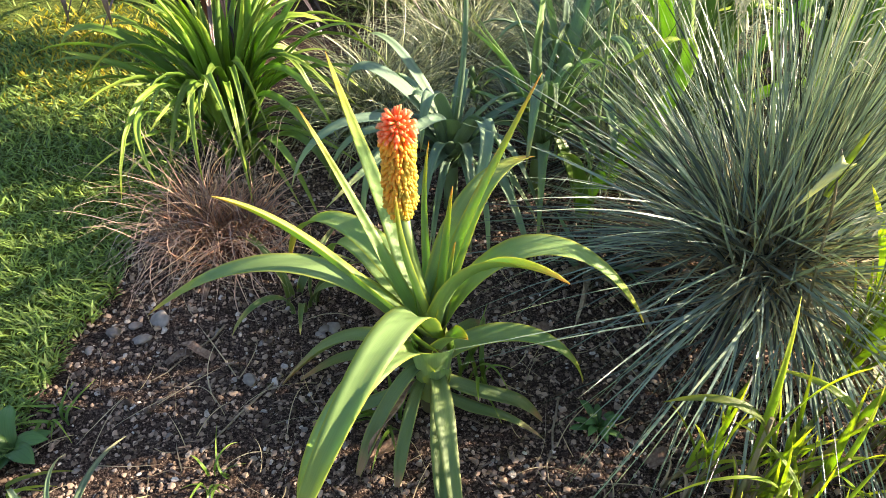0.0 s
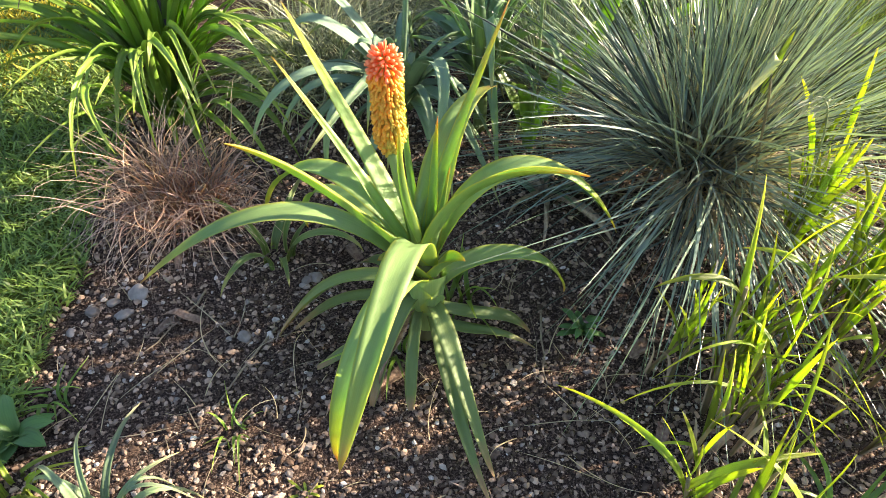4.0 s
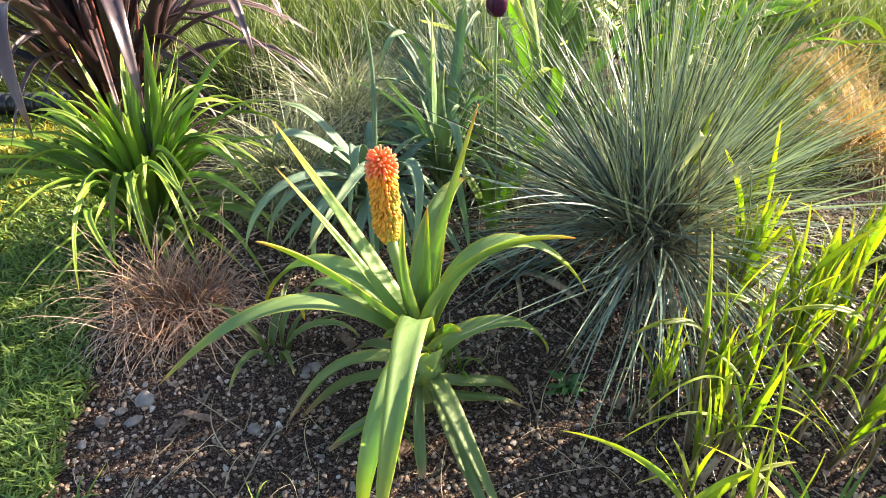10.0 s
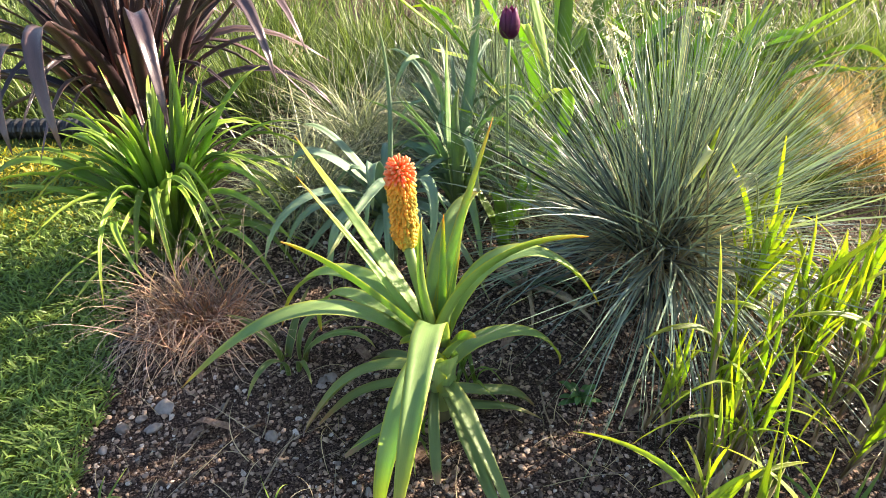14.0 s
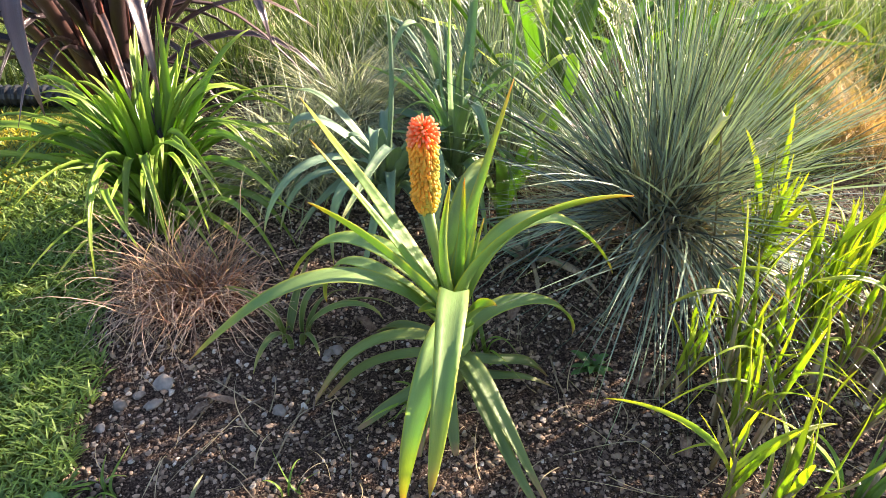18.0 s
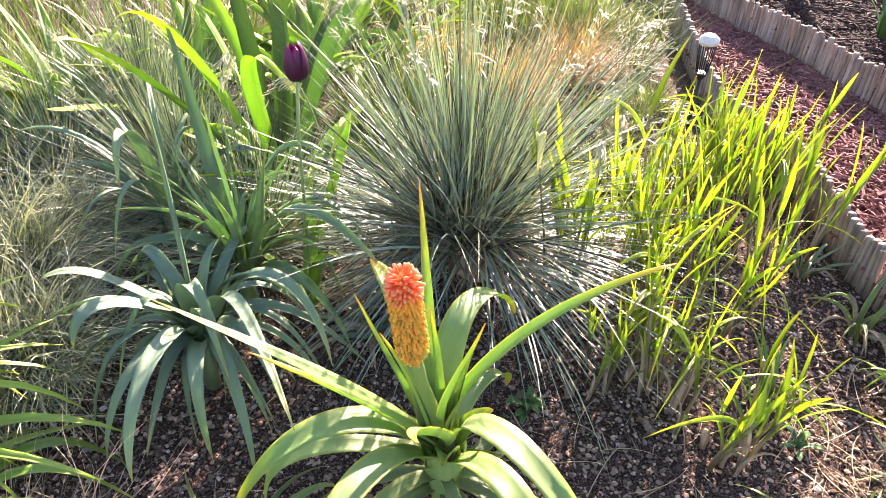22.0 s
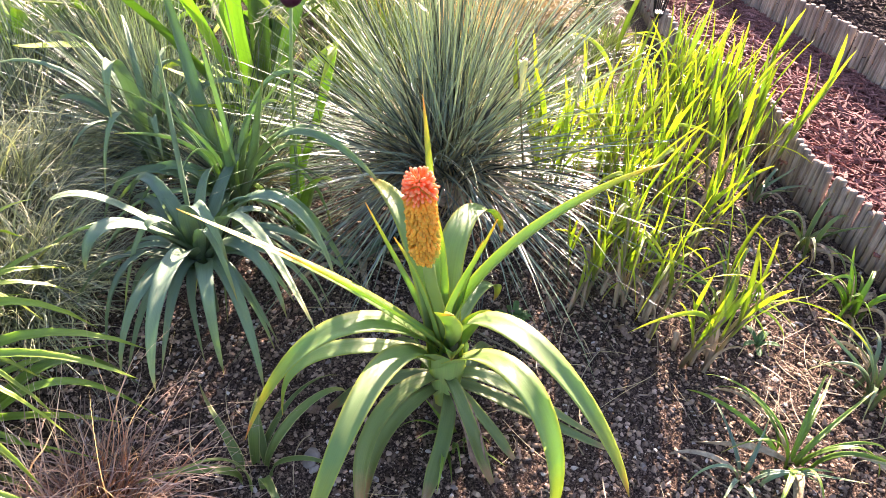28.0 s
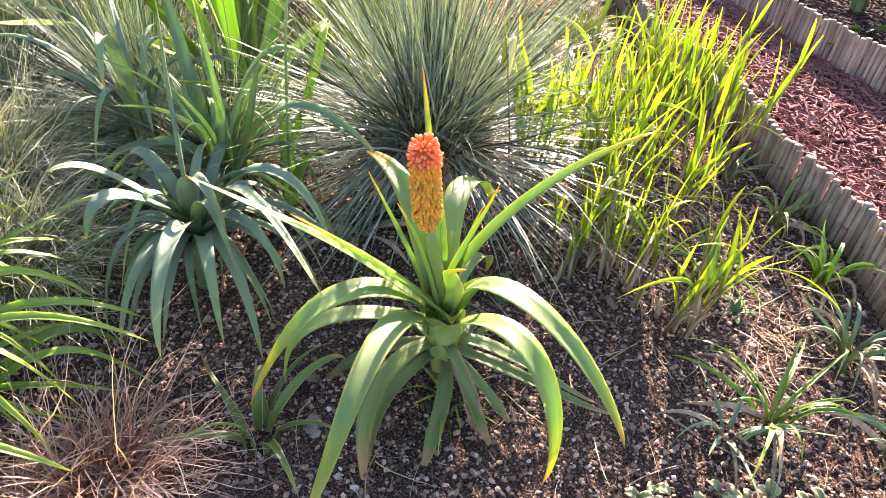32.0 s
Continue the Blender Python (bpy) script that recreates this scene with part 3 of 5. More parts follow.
tagged(part("bark_path", strip_sheet("bark_path", far_edging, near_edging, 0.06, np.linspace(-3.0, 9.0, 170)), MULCH_RED, None), "path of reddish shredded bark between stick edgings", "path", kind="structure")
tagged(part("far_bed", strip_sheet("far_bed", lambda x: far_edging(x) - 5.0, far_edging, 0.15, np.linspace(-3.0, 9.0, 130)), MULCH_DARK, None), "dark bark mulch of the raised neighbouring bed", "bed", kind="structure")


def chips(name, lower, upper, z, x0, x1, n, seed, size):
    g = np.random.default_rng(seed)
    x = g.uniform(x0, x1, n)
    t = g.uniform(0, 1, n)
    y = np.array([lower(a) * (1 - b) + upper(a) * b for a, b in zip(x, t)])
    az = g.uniform(0, 6.28, n)
    ln = g.uniform(0.4, 1.4, n) * size
    d = np.stack([np.cos(az), np.sin(az), g.normal(0, 0.18, n)], 1) * ln[:, None] / 2
    c = np.stack([x, y, z + g.uniform(0.0, 0.022, n)], 1)
    w = np.stack([-np.sin(az), np.cos(az), g.normal(0, 0.35, n)], 1) * (ln * g.uniform(0.04, 0.14, n))[:, None]
    h = np.array([0, 0, 1.0]) * (ln * 0.05)[:, None]
    corners = [c + a * d + b * w * (0.25 if a > 0 else 0.8) + e * h for e in (-1, 1) for a, b in ((-1, -1), (1, -1), (1, 1), (-1, 1))]
    v = np.stack(corners, 1).reshape(-1, 3)
    q = np.array([(4, 5, 6, 7), (0, 1, 5, 4), (1, 2, 6, 5), (2, 3, 7, 6), (3, 0, 4, 7)])
    f = (np.arange(n)[:, None, None] * 8 + q[None]).reshape(-1, 4)
    return mesh_from(name, v, f.tolist(), smooth=False)


tagged(part("bark_chips", chips("bark_chips", far_edging, near_edging, 0.065, 0.4, 4.4, 22000, 11, 0.052), CHIP_RED, None), "shredded reddish bark chips covering the path", "bark chips", kind="stuff")
tagged(part("mulch_chips", chips("mulch_chips", lambda x: far_edging(x) - 3.2, far_edging, 0.152, 2.0, 7.0, 30000, 12, 0.045), CHIP_DARK, None), "dark brown bark mulch chips of the neighbouring bed", "bark chips", kind="stuff")


# ---- main poker plant ----
PX, PY = 0.02, 0.96
poker = thing("red_hot_poker", (PX, PY, 0), "red hot poker with strap leaves and an orange-yellow flower spike", "plant")
O = (PX, PY, 0)
for ctrl, width, kw in (
    (((0.015, 0.97, 0.2), (-0.04, 1.06, 0.36), (-0.12, 1.17, 0.46), (-0.24, 1.402, 0.612)), 0.046, {}),
    (((0.01, 0.96, 0.22), (-0.06, 1.0, 0.35), (-0.13, 1.07, 0.455), (-0.248, 1.17, 0.615)), 0.03, {"fold": 0.4}),
    (((0.02, 0.98, 0.23), (0.044, 1.019, 0.396), (0.085, 1.035, 0.485), (0.191, 1.13, 0.723)), 0.034, {"fold": 0.35}),
    (((0.02, 0.985, 0.2), (0.03, 1.0, 0.42), (0.09, 1.12, 0.55), (0.21, 1.27, 0.46)), 0.074, {"wide": 0.4, "fold": 0.16}),
    (((0.0, 0.99, 0.22), (0.02, 1.03, 0.33), (-0.02, 1.07, 0.44), (-0.001, 1.152, 0.567)), 0.02, {"fold": 0.45}),
    (((0.02, 0.96, 0.22), (0.049, 0.975, 0.401), (0.12, 0.79, 0.63), (0.204, 0.637, 0.713)), 0.044, {"fold": 0.35}),
    (((0.02, 0.95, 0.20), (0.15, 1.09, 0.58), (0.38, 1.0, 0.39), (0.445, 1.01, 0.236)), 0.064, {}),
    (((0.03, 0.95, 0.16), (0.16, 1.05, 0.25), (0.31, 0.92, 0.26), (0.336, 0.972, 0.098)), 0.055, {}),
    (((0.0, 0.97, 0.19), (-0.2, 1.03, 0.5), (-0.42, 0.95, 0.37), (-0.56, 0.973, 0.235)), 0.06, {}),
    (((0.02, 0.97, 0.2), (-0.06, 1.10, 0.39), (-0.27, 1.15, 0.48), (-0.342, 1.245, 0.145)), 0.072, {}),
    (((0.017, 0.96, 0.22), (-0.093, 0.87, 0.45), (-0.22, 0.92, 0.56), (-0.29, 0.827, 0.666)), 0.036, {"fold": 0.4}),
    (((0.0, 0.98, 0.2), (-0.2, 1.23, 0.38), (-0.25, 1.21, 0.22), (-0.242, 1.228, 0.12)), 0.045, {}),
    (((0.013, 0.95, 0.22), (0.0, 0.9, 0.555), (-0.12, 0.58, 0.38), (-0.166, 0.507, 0.247)), 0.062, {"wide": 0.4}),
    (((0.0, 0.94, 0.2), (-0.06, 0.76, 0.48), (-0.19, 0.60, 0.28), (-0.185, 0.635, 0.05)), 0.058, {"wide": 0.4}),
    (((0.02, 0.96, 0.24), (-0.025, 0.965, 0.394), (-0.036, 0.894, 0.518), (-0.028, 0.867, 0.651)), 0.022, {"fold": 0.45}),
    (((0.03, 0.98, 0.24), (0.04, 0.99, 0.36), (0.045, 1.0, 0.47), (0.05, 1.02, 0.56)), 0.024, {"fold": 0.45}),
    (((0.0, 0.975, 0.24), (-0.02, 0.99, 0.36), (-0.03, 1.02, 0.46), (-0.05, 1.06, 0.55)), 0.022, {"fold": 0.45}),
    (((0.03, 0.955, 0.24), (0.05, 0.95, 0.35), (0.055, 0.94, 0.43), (0.06, 0.92, 0.52)), 0.02, {"fold": 0.45}),
    (((0.01, 0.95, 0.2), (-0.02, 0.93, 0.27), (-0.05, 0.92, 0.31), (-0.08, 0.91, 0.31)), 0.05, {"fold": 0.4, "wide": 0.4}),
    (((0.03, 0.95, 0.19), (0.05, 0.93, 0.26), (0.07, 0.91, 0.30), (0.09, 0.89, 0.31)), 0.05, {"fold": 0.4, "wide": 0.4}),
):
    part("leaf", strap("leaf", ctrl, width, 20, origin=O, roll=random.uniform(-0.25, 0.25), wave=0.05, clasp=0.95, **{"fold": 0.16, **kw}), POKER, poker)
for ctrl, width, blunt in (
    (((0.03, 0.94, 0.13), (0.05, 0.86, 0.19), (0.075, 0.7, 0.05), (0.115, 0.58, 0.012)), 0.045, False),
    (((0.03, 0.94, 0.10), (0.05, 0.8, 0.11), (0.05, 0.68, 0.04), (0.1, 0.525, 0.012)), 0.04, False),
    (((0.0, 0.96, 0.14), (-0.08, 1.03, 0.19), (-0.2, 1.07, 0.12), (-0.318, 0.985, 0.012)), 0.045, True),
    (((0.0, 0.97, 0.10), (-0.08, 1.0, 0.13), (-0.17, 1.05, 0.07), (-0.28, 1.0, 0.012)), 0.036, True),
    (((0.0, 0.95, 0.15), (-0.04, 0.90, 0.19), (-0.09, 0.84, 0.08), (-0.115, 0.775, 0.012)), 0.032, True),
    (((0.03, 0.96, 0.10), (0.12, 0.92, 0.10), (0.2, 0.94, 0.08), (0.257, 0.93, 0.012)), 0.042, True),
    (((0.03, 0.94, 0.08), (0.11, 0.9, 0.06), (0.17, 0.92, 0.065), (0.26, 0.885, 0.012)), 0.034, False),
    (((0.0, 0.93, 0.12), (-0.02, 0.87, 0.13), (-0.03, 0.8, 0.04), (-0.035, 0.755, 0.012)), 0.028, True),
    (((0.0, 0.94, 0.10), (-0.08, 0.9, 0.10), (-0.15, 0.89, 0.05), (-0.23, 0.885, 0.012)), 0.038, True),
    (((0.02, 0.98, 0.12), (0.06, 1.06, 0.15), (0.10, 1.12, 0.08), (0.13, 1.2, 0.014)), 0.04, True),
    (((0.01, 0.98, 0.12), (-0.04, 1.07, 0.15), (-0.09, 1.13, 0.08), (-0.12, 1.2, 0.014)), 0.04, True),
):
    part("leaf", strap("leaf", ctrl, width * 0.95, 16, origin=O, blunt=blunt, fold=0.26, roll=random.uniform(-0.3, 0.3), wave=0.08), POKER_OLD, poker, "older drooping leaf with brown torn end" if blunt else "")
STEM = leaf_material("poker_stem", [(0, (0.20, 0.19, 0.08)), (1, (0.30, 0.38, 0.17))], 0.1, 0.1, 0.5, veins=20, grain=0.3)
bm = bmesh.new()
tube(bm, [(0, 0, -0.02), (0.0, 0.0, 0.05), (-0.002, 0.0, 0.11), (0.0, 0.0, 0.17), (0.0, 0.0, 0.25)], [0.026, 0.027, 0.031, 0.034, 0.02], 14)
part("stem", bm, STEM, poker, "thick pale green stem wrapped by leaf bases")


def collar(z0, z1, radius, turn, wrap=2.3, n=13):
    """A leaf base that clasps the stem: highest in its middle, cut away at its sides."""
    verts, uvs, faces = [], [], []
    for j in range(5):
        v = j / 4
        for i in range(n):
            u = i / (n - 1)
            a = turn + (u - 0.5) * 2 * wrap
            top = z0 + (z1 - z0) * (0.30 + 0.70 * math.cos((u - 0.5) * math.pi) ** 0.8)
            rr = radius * (0.90 + 0.16 * v + 0.05 * v * v)
            verts.append((rr * math.cos(a), rr * math.sin(a), z0 + (top - z0) * v))
            uvs.append((u, 0.3 * v))
    for j in range(4):
        for i in range(n - 1):
            k = j * n + i
            faces.append((k, k + 1, k + n + 1, k + n))
    return mesh_from("leaf_sheath", verts, faces, uvs)


for z0, z1, radius, turn in ((0.05, 0.15, 0.032, -1.2), (0.075, 0.17, 0.035, 1.9), (0.10, 0.20, 0.037, -2.4), (0.12, 0.215, 0.039, 0.3), (0.14, 0.235, 0.041, -1.5), (0.15, 0.25, 0.040, 2.6)):
    part("leaf_sheath", collar(z0, z1, radius, turn), POKER, poker, "pale green clasping leaf base")
part("dead_leaf", strap("dead_leaf", ((-0.02, 0.925, 0.13), (-0.05, 0.87, 0.14), (-0.08, 0.83, 0.07), (-0.10, 0.80, 0.012)), 0.036, 14, origin=O, blunt=True, fold=0.4, roll=0.9, wave=0.3, thick=0.0009), DEAD, poker, "withered brown torn leaf at the stem")

FB, FT = Vector((-0.038 - PX, 0.996 - PY, 0.505)), Vector((-0.042 - PX, 1.016 - PY, 0.700))
bm = bmesh.new()
tube(bm, [(0, 0.0, 0.2), (-0.02, 0.012, 0.33), (-0.045, 0.028, 0.44), tuple(FB + Vector((0, 0, 0.02)))], [0.015, 0.013, 0.012, 0.012], 10)
part("flower_stalk", bm, leaf_material("stalk", [(0, (0.20, 0.29, 0.08)), (1, (0.30, 0.36, 0.10))], 0.1, 0.15, 0.5, veins=20), poker, "yellow-green fleshy flower stalk")


def flower_material(name, stops):
    m, nd, lk, b = material(name)
    sep = nd.new("ShaderNodeSeparateXYZ")
    lk.new(nd.new("ShaderNodeTexCoord").outputs["UV"], sep.inputs[0])
    rnd = nd.new("ShaderNodeObjectInfo").outputs["Random"]
    col = mixed(nd, lk, "MULTIPLY", 1.0, ramp(nd, lk, sep.outputs[1], stops), ramp(nd, lk, rnd, [(0, (0.8, 0.78, 0.75)), (1, (1.2, 1.2, 1.1))]))
    lk.new(col, b.inputs["Base Color"])
    b.inputs["Roughness"].default_value = 0.5
    tr = nd.new("ShaderNodeBsdfTranslucent")
    lk.new(col, tr.inputs[0])
    mx = nd.new("ShaderNodeMixShader")
    mx.inputs[0].default_value = 0.4
    lk.new(b.outputs[0], mx.inputs[1])
    lk.new(tr.outputs[0], mx.inputs[2])
    lk.new(mx.outputs[0], nd["Material Output"].inputs[0])
    return m


YELLOW = flower_material("yellow_floret", [(0.0, (0.60, 0.46, 0.05)), (0.6, (0.84, 0.58, 0.06)), (1.0, (0.74, 0.60, 0.10))])
AMBER = flower_material("amber_floret", [(0.0, (0.70, 0.38, 0.04)), (0.6, (0.92, 0.42, 0.04)), (1.0, (0.84, 0.50, 0.07))])
CORAL = flower_material("coral_floret", [(0.0, (0.86, 0.32, 0.06)), (0.6, (0.90, 0.23, 0.06)), (1.0, (0.92, 0.42, 0.22))])
bm = bmesh.new()
axis_f = (FT - FB)
tube(bm, [tuple(FB + axis_f * t) for t in (0, 0.15, 0.5, 0.85, 0.97)], [0.012, 0.022, 0.024, 0.019, 0.008], 12)
spike = part("flower_spike", bm, AMBER, poker, "dense tapering spike of tubular florets, yellow below and coral on top")


def floret_mesh(length, width):
    rings = [(0, 0.35), (0.25, 0.6), (0.6, 0.95), (0.85, 1.0), (1.0, 0.62)]
    v, uv, f, k = [], [], [], 7
    for s, r in rings:
        for j in range(k):
            a = 2 * math.pi * j / k
            v.append((r * width / 2 * math.cos(a), r * width / 2 * math.sin(a), s * length))
            uv.append((j / k, s))
    v.append((0, 0, length * 0.93))
    uv.append((0.5, 1.0))
    for i in range(len(rings) - 1):
        for j in range(k):
            f.append((i * k + j, i * k + (j + 1) % k, (i + 1) * k + (j + 1) % k, (i + 1) * k + j))
    e = (len(rings) - 1) * k
    f += [(e + j, e + (j + 1) % k, len(v) - 1) for j in range(k)]
    return mesh_from("floret", v, f, uv)


FLORETS = [(floret_mesh(0.018, 0.0064), YELLOW), (floret_mesh(0.0185, 0.0064), AMBER), (floret_mesh(0.021, 0.0058), CORAL)]
for me, mat in FLORETS:
    me.materials.append(mat)
tilt_f = axis_f.to_track_quat("Z", "Y").to_matrix()
rest = [([], [], []) for _ in FLORETS]
total, built = 620, 0
rf = random.Random(12)
for i in range(total):
    s = ((i + 0.5) / total) ** 0.95
    a = i * 2.39996 + rf.uniform(-0.14, 0.14)
    out = tilt_f @ Vector((math.cos(a), math.sin(a), 0))
    up = tilt_f @ Vector((0, 0, 1))
    # yellow towards the sun, amber away from it: the lit side put into colour
    side = -out.x * 0.9 - out.y * 0.25
    kind = 2 if s + rf.uniform(-0.03, 0.03) > 0.83 else (1 if side + rf.uniform(-0.45, 0.45) + (s - 0.45) * 1.3 > 0.05 else 0)
    rad = 0.0215 * min(1.0, 0.42 + s * 3.4) * (1 - 0.7 * max(0, s - 0.8) / 0.2)
    droop = radians(143 - (100 * ((s - 0.76) / 0.24) ** 1.2 if s > 0.76 else 0) + rf.uniform(-9, 9))
    way = out * math.sin(droop) + up * math.cos(droop)
    size = rf.uniform(0.85, 1.12)
    m = Matrix.Translation(FB + axis_f * (0.07 + 0.90 * s + rf.uniform(-0.008, 0.008)) + out * rad * 0.85) @ way.to_track_quat("Z", "Y").to_matrix().to_4x4() @ Matrix.Scale(size, 4)
    if (out.y < 0.15 or out.x < -0.5 or s > 0.9) and built < 300:
        ob = new("floret", FLORETS[kind][0])
        ob.parent, ob.matrix_basis = spike, m
        built += 1
    else:
        me = FLORETS[kind][0]
        v, f, u = rest[kind]
        at = len(v)
        v += [m @ x.co for x in me.vertices]
        f += [tuple(at + k for k in q.vertices) for q in me.polygons]
        u += [(0.5, x.co.z / 0.02) for x in me.vertices]
for (v, f, u), (me, mat) in zip(rest, FLORETS):
    if v:
        tagged(part("floret_rest", mesh_from("floret_rest", v, f, u), mat, spike), kind="stuff")


# ---- clumps of strap leaves ----
def rosette(name, label, at, mat, leaves, seed, exact=(), rise=0.0, stem=None, category="plant", fold=0.25, thick=0.0012, wide=0.3):
    """A clump of strap leaves. leaves: (compass degrees, reach, peak height, tip height, width) each; exact: (curve in the world, width)."""
    r = random.Random(seed)
    ob = thing(name, at, label, category)
    for az, reach, peak, tip, width in leaves:
        a = radians(az)
        d = np.array([math.cos(a), math.sin(a), 0])
        z = np.array([0, 0, 1.0])
        s = np.array([-d[1], d[0], 0]) * r.uniform(-0.07, 0.07)
        b = d * r.uniform(0.01, 0.05) + z * (rise * 0.9)
        ctrl = (b, d * reach * 0.14 + z * (rise + (peak - rise) * 0.75), d * reach * r.uniform(0.45, 0.85) + z * (peak * 1.28 - 0.22 * tip) + s, d * reach + z * max(tip, 0.012) + s * 2)
        part("leaf", strap("leaf", ctrl, width, 13, fold=fold, thick=thick, roll=r.uniform(-1.1, 1.1), wave=0.1), mat, ob)
    for ctrl, width in exact:
        part("leaf", strap("leaf", ctrl, width, 18, fold=fold, thick=thick, origin=at, roll=r.uniform(-0.4, 0.4), wave=0.06, wide=wide), mat, ob)
    if stem:
        bm = bmesh.new()
        tube(bm, [(0, 0, -0.02), (0, 0, rise * 0.6), (0, 0, rise + 0.03)], [stem, stem * 1.05, stem * 0.7], 12)
        part("stem", bm, mat, ob)
    return ob


def spread(n, seed, reach, peak, tip, width, start=0.0):
    r = random.Random(seed)
    return [(start + i * 137.5 + r.uniform(-15, 15), r.uniform(*reach), r.uniform(*peak), r.uniform(*tip), r.uniform(*width)) for i in range(n)]


# second poker plant and the one behind it, not in flower
rosette(
    "poker_clump", "blue-green poker plant with arching strap leaves, not in flower", (0.02, 1.67, 0), BLUE_LEAF,
    spread(9, 3, (0.22, 0.36), (0.34, 0.42), (0.1, 0.3), (0.030, 0.044), 40) + spread(6, 4, (0.2, 0.35), (0.2, 0.26), (0.012, 0.03), (0.03, 0.04)) + spread(9, 6, (0.16, 0.3), (0.19, 0.24), (0.012, 0.08), (0.03, 0.042), 70) + spread(9, 16, (0.28, 0.42), (0.28, 0.36), (0.04, 0.2), (0.030, 0.044), 200), 7,
    (
        (((0.03, 1.65, 0.18), (-0.13, 1.727, 0.439), (-0.256, 1.657, 0.493), (-0.262, 1.70, 0.35)), 0.051),
        (((-0.007, 1.661, 0.2), (-0.087, 1.555, 0.418), (-0.318, 1.482, 0.424), (-0.371, 1.435, 0.224)), 0.049),
        (((0.0, 1.64, 0.18), (-0.09, 1.52, 0.36), (-0.20, 1.44, 0.36), (-0.194, 1.432, 0.089)), 0.041),
        (((0.026, 1.645, 0.17), (0.0, 1.60, 0.30), (-0.05, 1.46, 0.22), (-0.142, 1.368, 0.01)), 0.044),
        (((0.026, 1.62, 0.2), (0.10, 1.60, 0.44), (0.16, 1.42, 0.44), (0.06, 1.28, 0.25)), 0.049),
        (((0.0, 1.66, 0.18), (0.07, 1.60, 0.40), (-0.02, 1.44, 0.48), (-0.21, 1.14, 0.40)), 0.046),
        (((0.02, 1.67, 0.2), (0.05, 1.70, 0.45), (0.06, 1.70, 0.66), (0.019, 1.65, 0.807)), 0.016),
        (((0.02, 1.66, 0.2), (-0.02, 1.66, 0.42), (-0.04, 1.56, 0.50), (-0.05, 1.50, 0.30)), 0.049),
        (((0.02, 1.68, 0.2), (-0.08, 1.76, 0.40), (-0.16, 1.80, 0.48), (-0.22, 1.82, 0.46)), 0.041),
    ), rise=0.18, stem=0.02)
rosette(
    "poker_clump", "blue-green poker plant with upright young leaves", (0.27, 1.76, 0), YOUNG_LEAF,
    spread(16, 13, (0.12, 0.3), (0.36, 0.5), (0.30, 0.62), (0.013, 0.026)) + spread(12, 14, (0.26, 0.42), (0.28, 0.38), (0.03, 0.2), (0.028, 0.042)), 8,
    (
        (((0.25, 1.74, 0.18), (0.21, 1.66, 0.40), (0.22, 1.74, 0.55), (0.238, 1.753, 0.72)), 0.044),
        (((0.27, 1.73, 0.18), (0.24, 1.62, 0.40), (0.20, 1.57, 0.54), (0.225, 1.563, 0.63)), 0.037),
        (((0.26, 1.72, 0.18), (0.23, 1.60, 0.52), (0.22, 1.42, 0.60), (0.19, 1.22, 0.46)), 0.041),
        (((0.30, 1.78, 0.18), (0.34, 1.74, 0.5), (0.42, 1.66, 0.66), (0.46, 1.52, 0.46)), 0.041),
        (((0.30, 1.76, 0.18), (0.38, 1.72, 0.42), (0.44, 1.56, 0.46), (0.40, 1.40, 0.30)), 0.046),
        (((0.28, 1.80, 0.18), (0.34, 1.90, 0.42), (0.40, 2.0, 0.62), (0.42, 2.06, 0.80)), 0.044),
    ), rise=0.16, stem=0.02)
rosette("poker_clump", "blue-green poker leaves arching behind the tussock", (0.36, 2.15, 0), BLUE_LEAF, spread(14, 15, (0.2, 0.42), (0.38, 0.55), (0.2, 0.5), (0.020, 0.032)), 18,
        ((((0.34, 2.14, 0.1), (0.30, 2.10, 0.55), (0.18, 2.03, 0.68), (0.10, 1.96, 0.47)), 0.044),), rise=0.1)

# ---- day lily, flax ----
rosette(
    "day_lily", "day lily clump of arching bright green strap leaves", (-0.68, 1.90, 0), LILY,
    spread(56, 21, (0.28, 0.54), (0.32, 0.48), (0.16, 0.42), (0.024, 0.038)) + spread(34, 22, (0.10, 0.30), (0.42, 0.54), (0.42, 0.64), (0.022, 0.036)) + spread(22, 23, (0.3, 0.48), (0.14, 0.24), (0.03, 0.12), (0.02, 0.03)), 9,
    (
        (((-0.68, 1.84, 0.02), (-0.66, 1.70, 0.45), (-0.56, 1.52, 0.56), (-0.452, 1.35, 0.395)), 0.03),
        (((-0.72, 1.84, 0.02), (-0.78, 1.60, 0.42), (-0.74, 1.40, 0.45), (-0.668, 1.346, 0.288)), 0.028),
        (((-0.66, 1.86, 0.02), (-0.55, 1.90, 0.4), (-0.42, 2.02, 0.55), (-0.318, 2.12, 0.56)), 0.042),
        (((-0.64, 1.86, 0.02), (-0.5, 1.86, 0.42), (-0.34, 1.88, 0.50), (-0.206, 1.885, 0.438)), 0.022),
        (((-0.60, 1.80, 0.02), (-0.50, 1.66, 0.30), (-0.42, 1.58, 0.28), (-0.33, 1.52, 0.03)), 0.034),
        (((-0.60, 1.80, 0.02), (-0.46, 1.70, 0.28), (-0.36, 1.66, 0.26), (-0.28, 1.62, 0.03)), 0.036),
        (((-0.62, 1.90, 0.02), (-0.60, 1.94, 0.3), (-0.58, 1.98, 0.5), (-0.57, 2.0, 0.68)), 0.04),
    ), thick=0.0009)
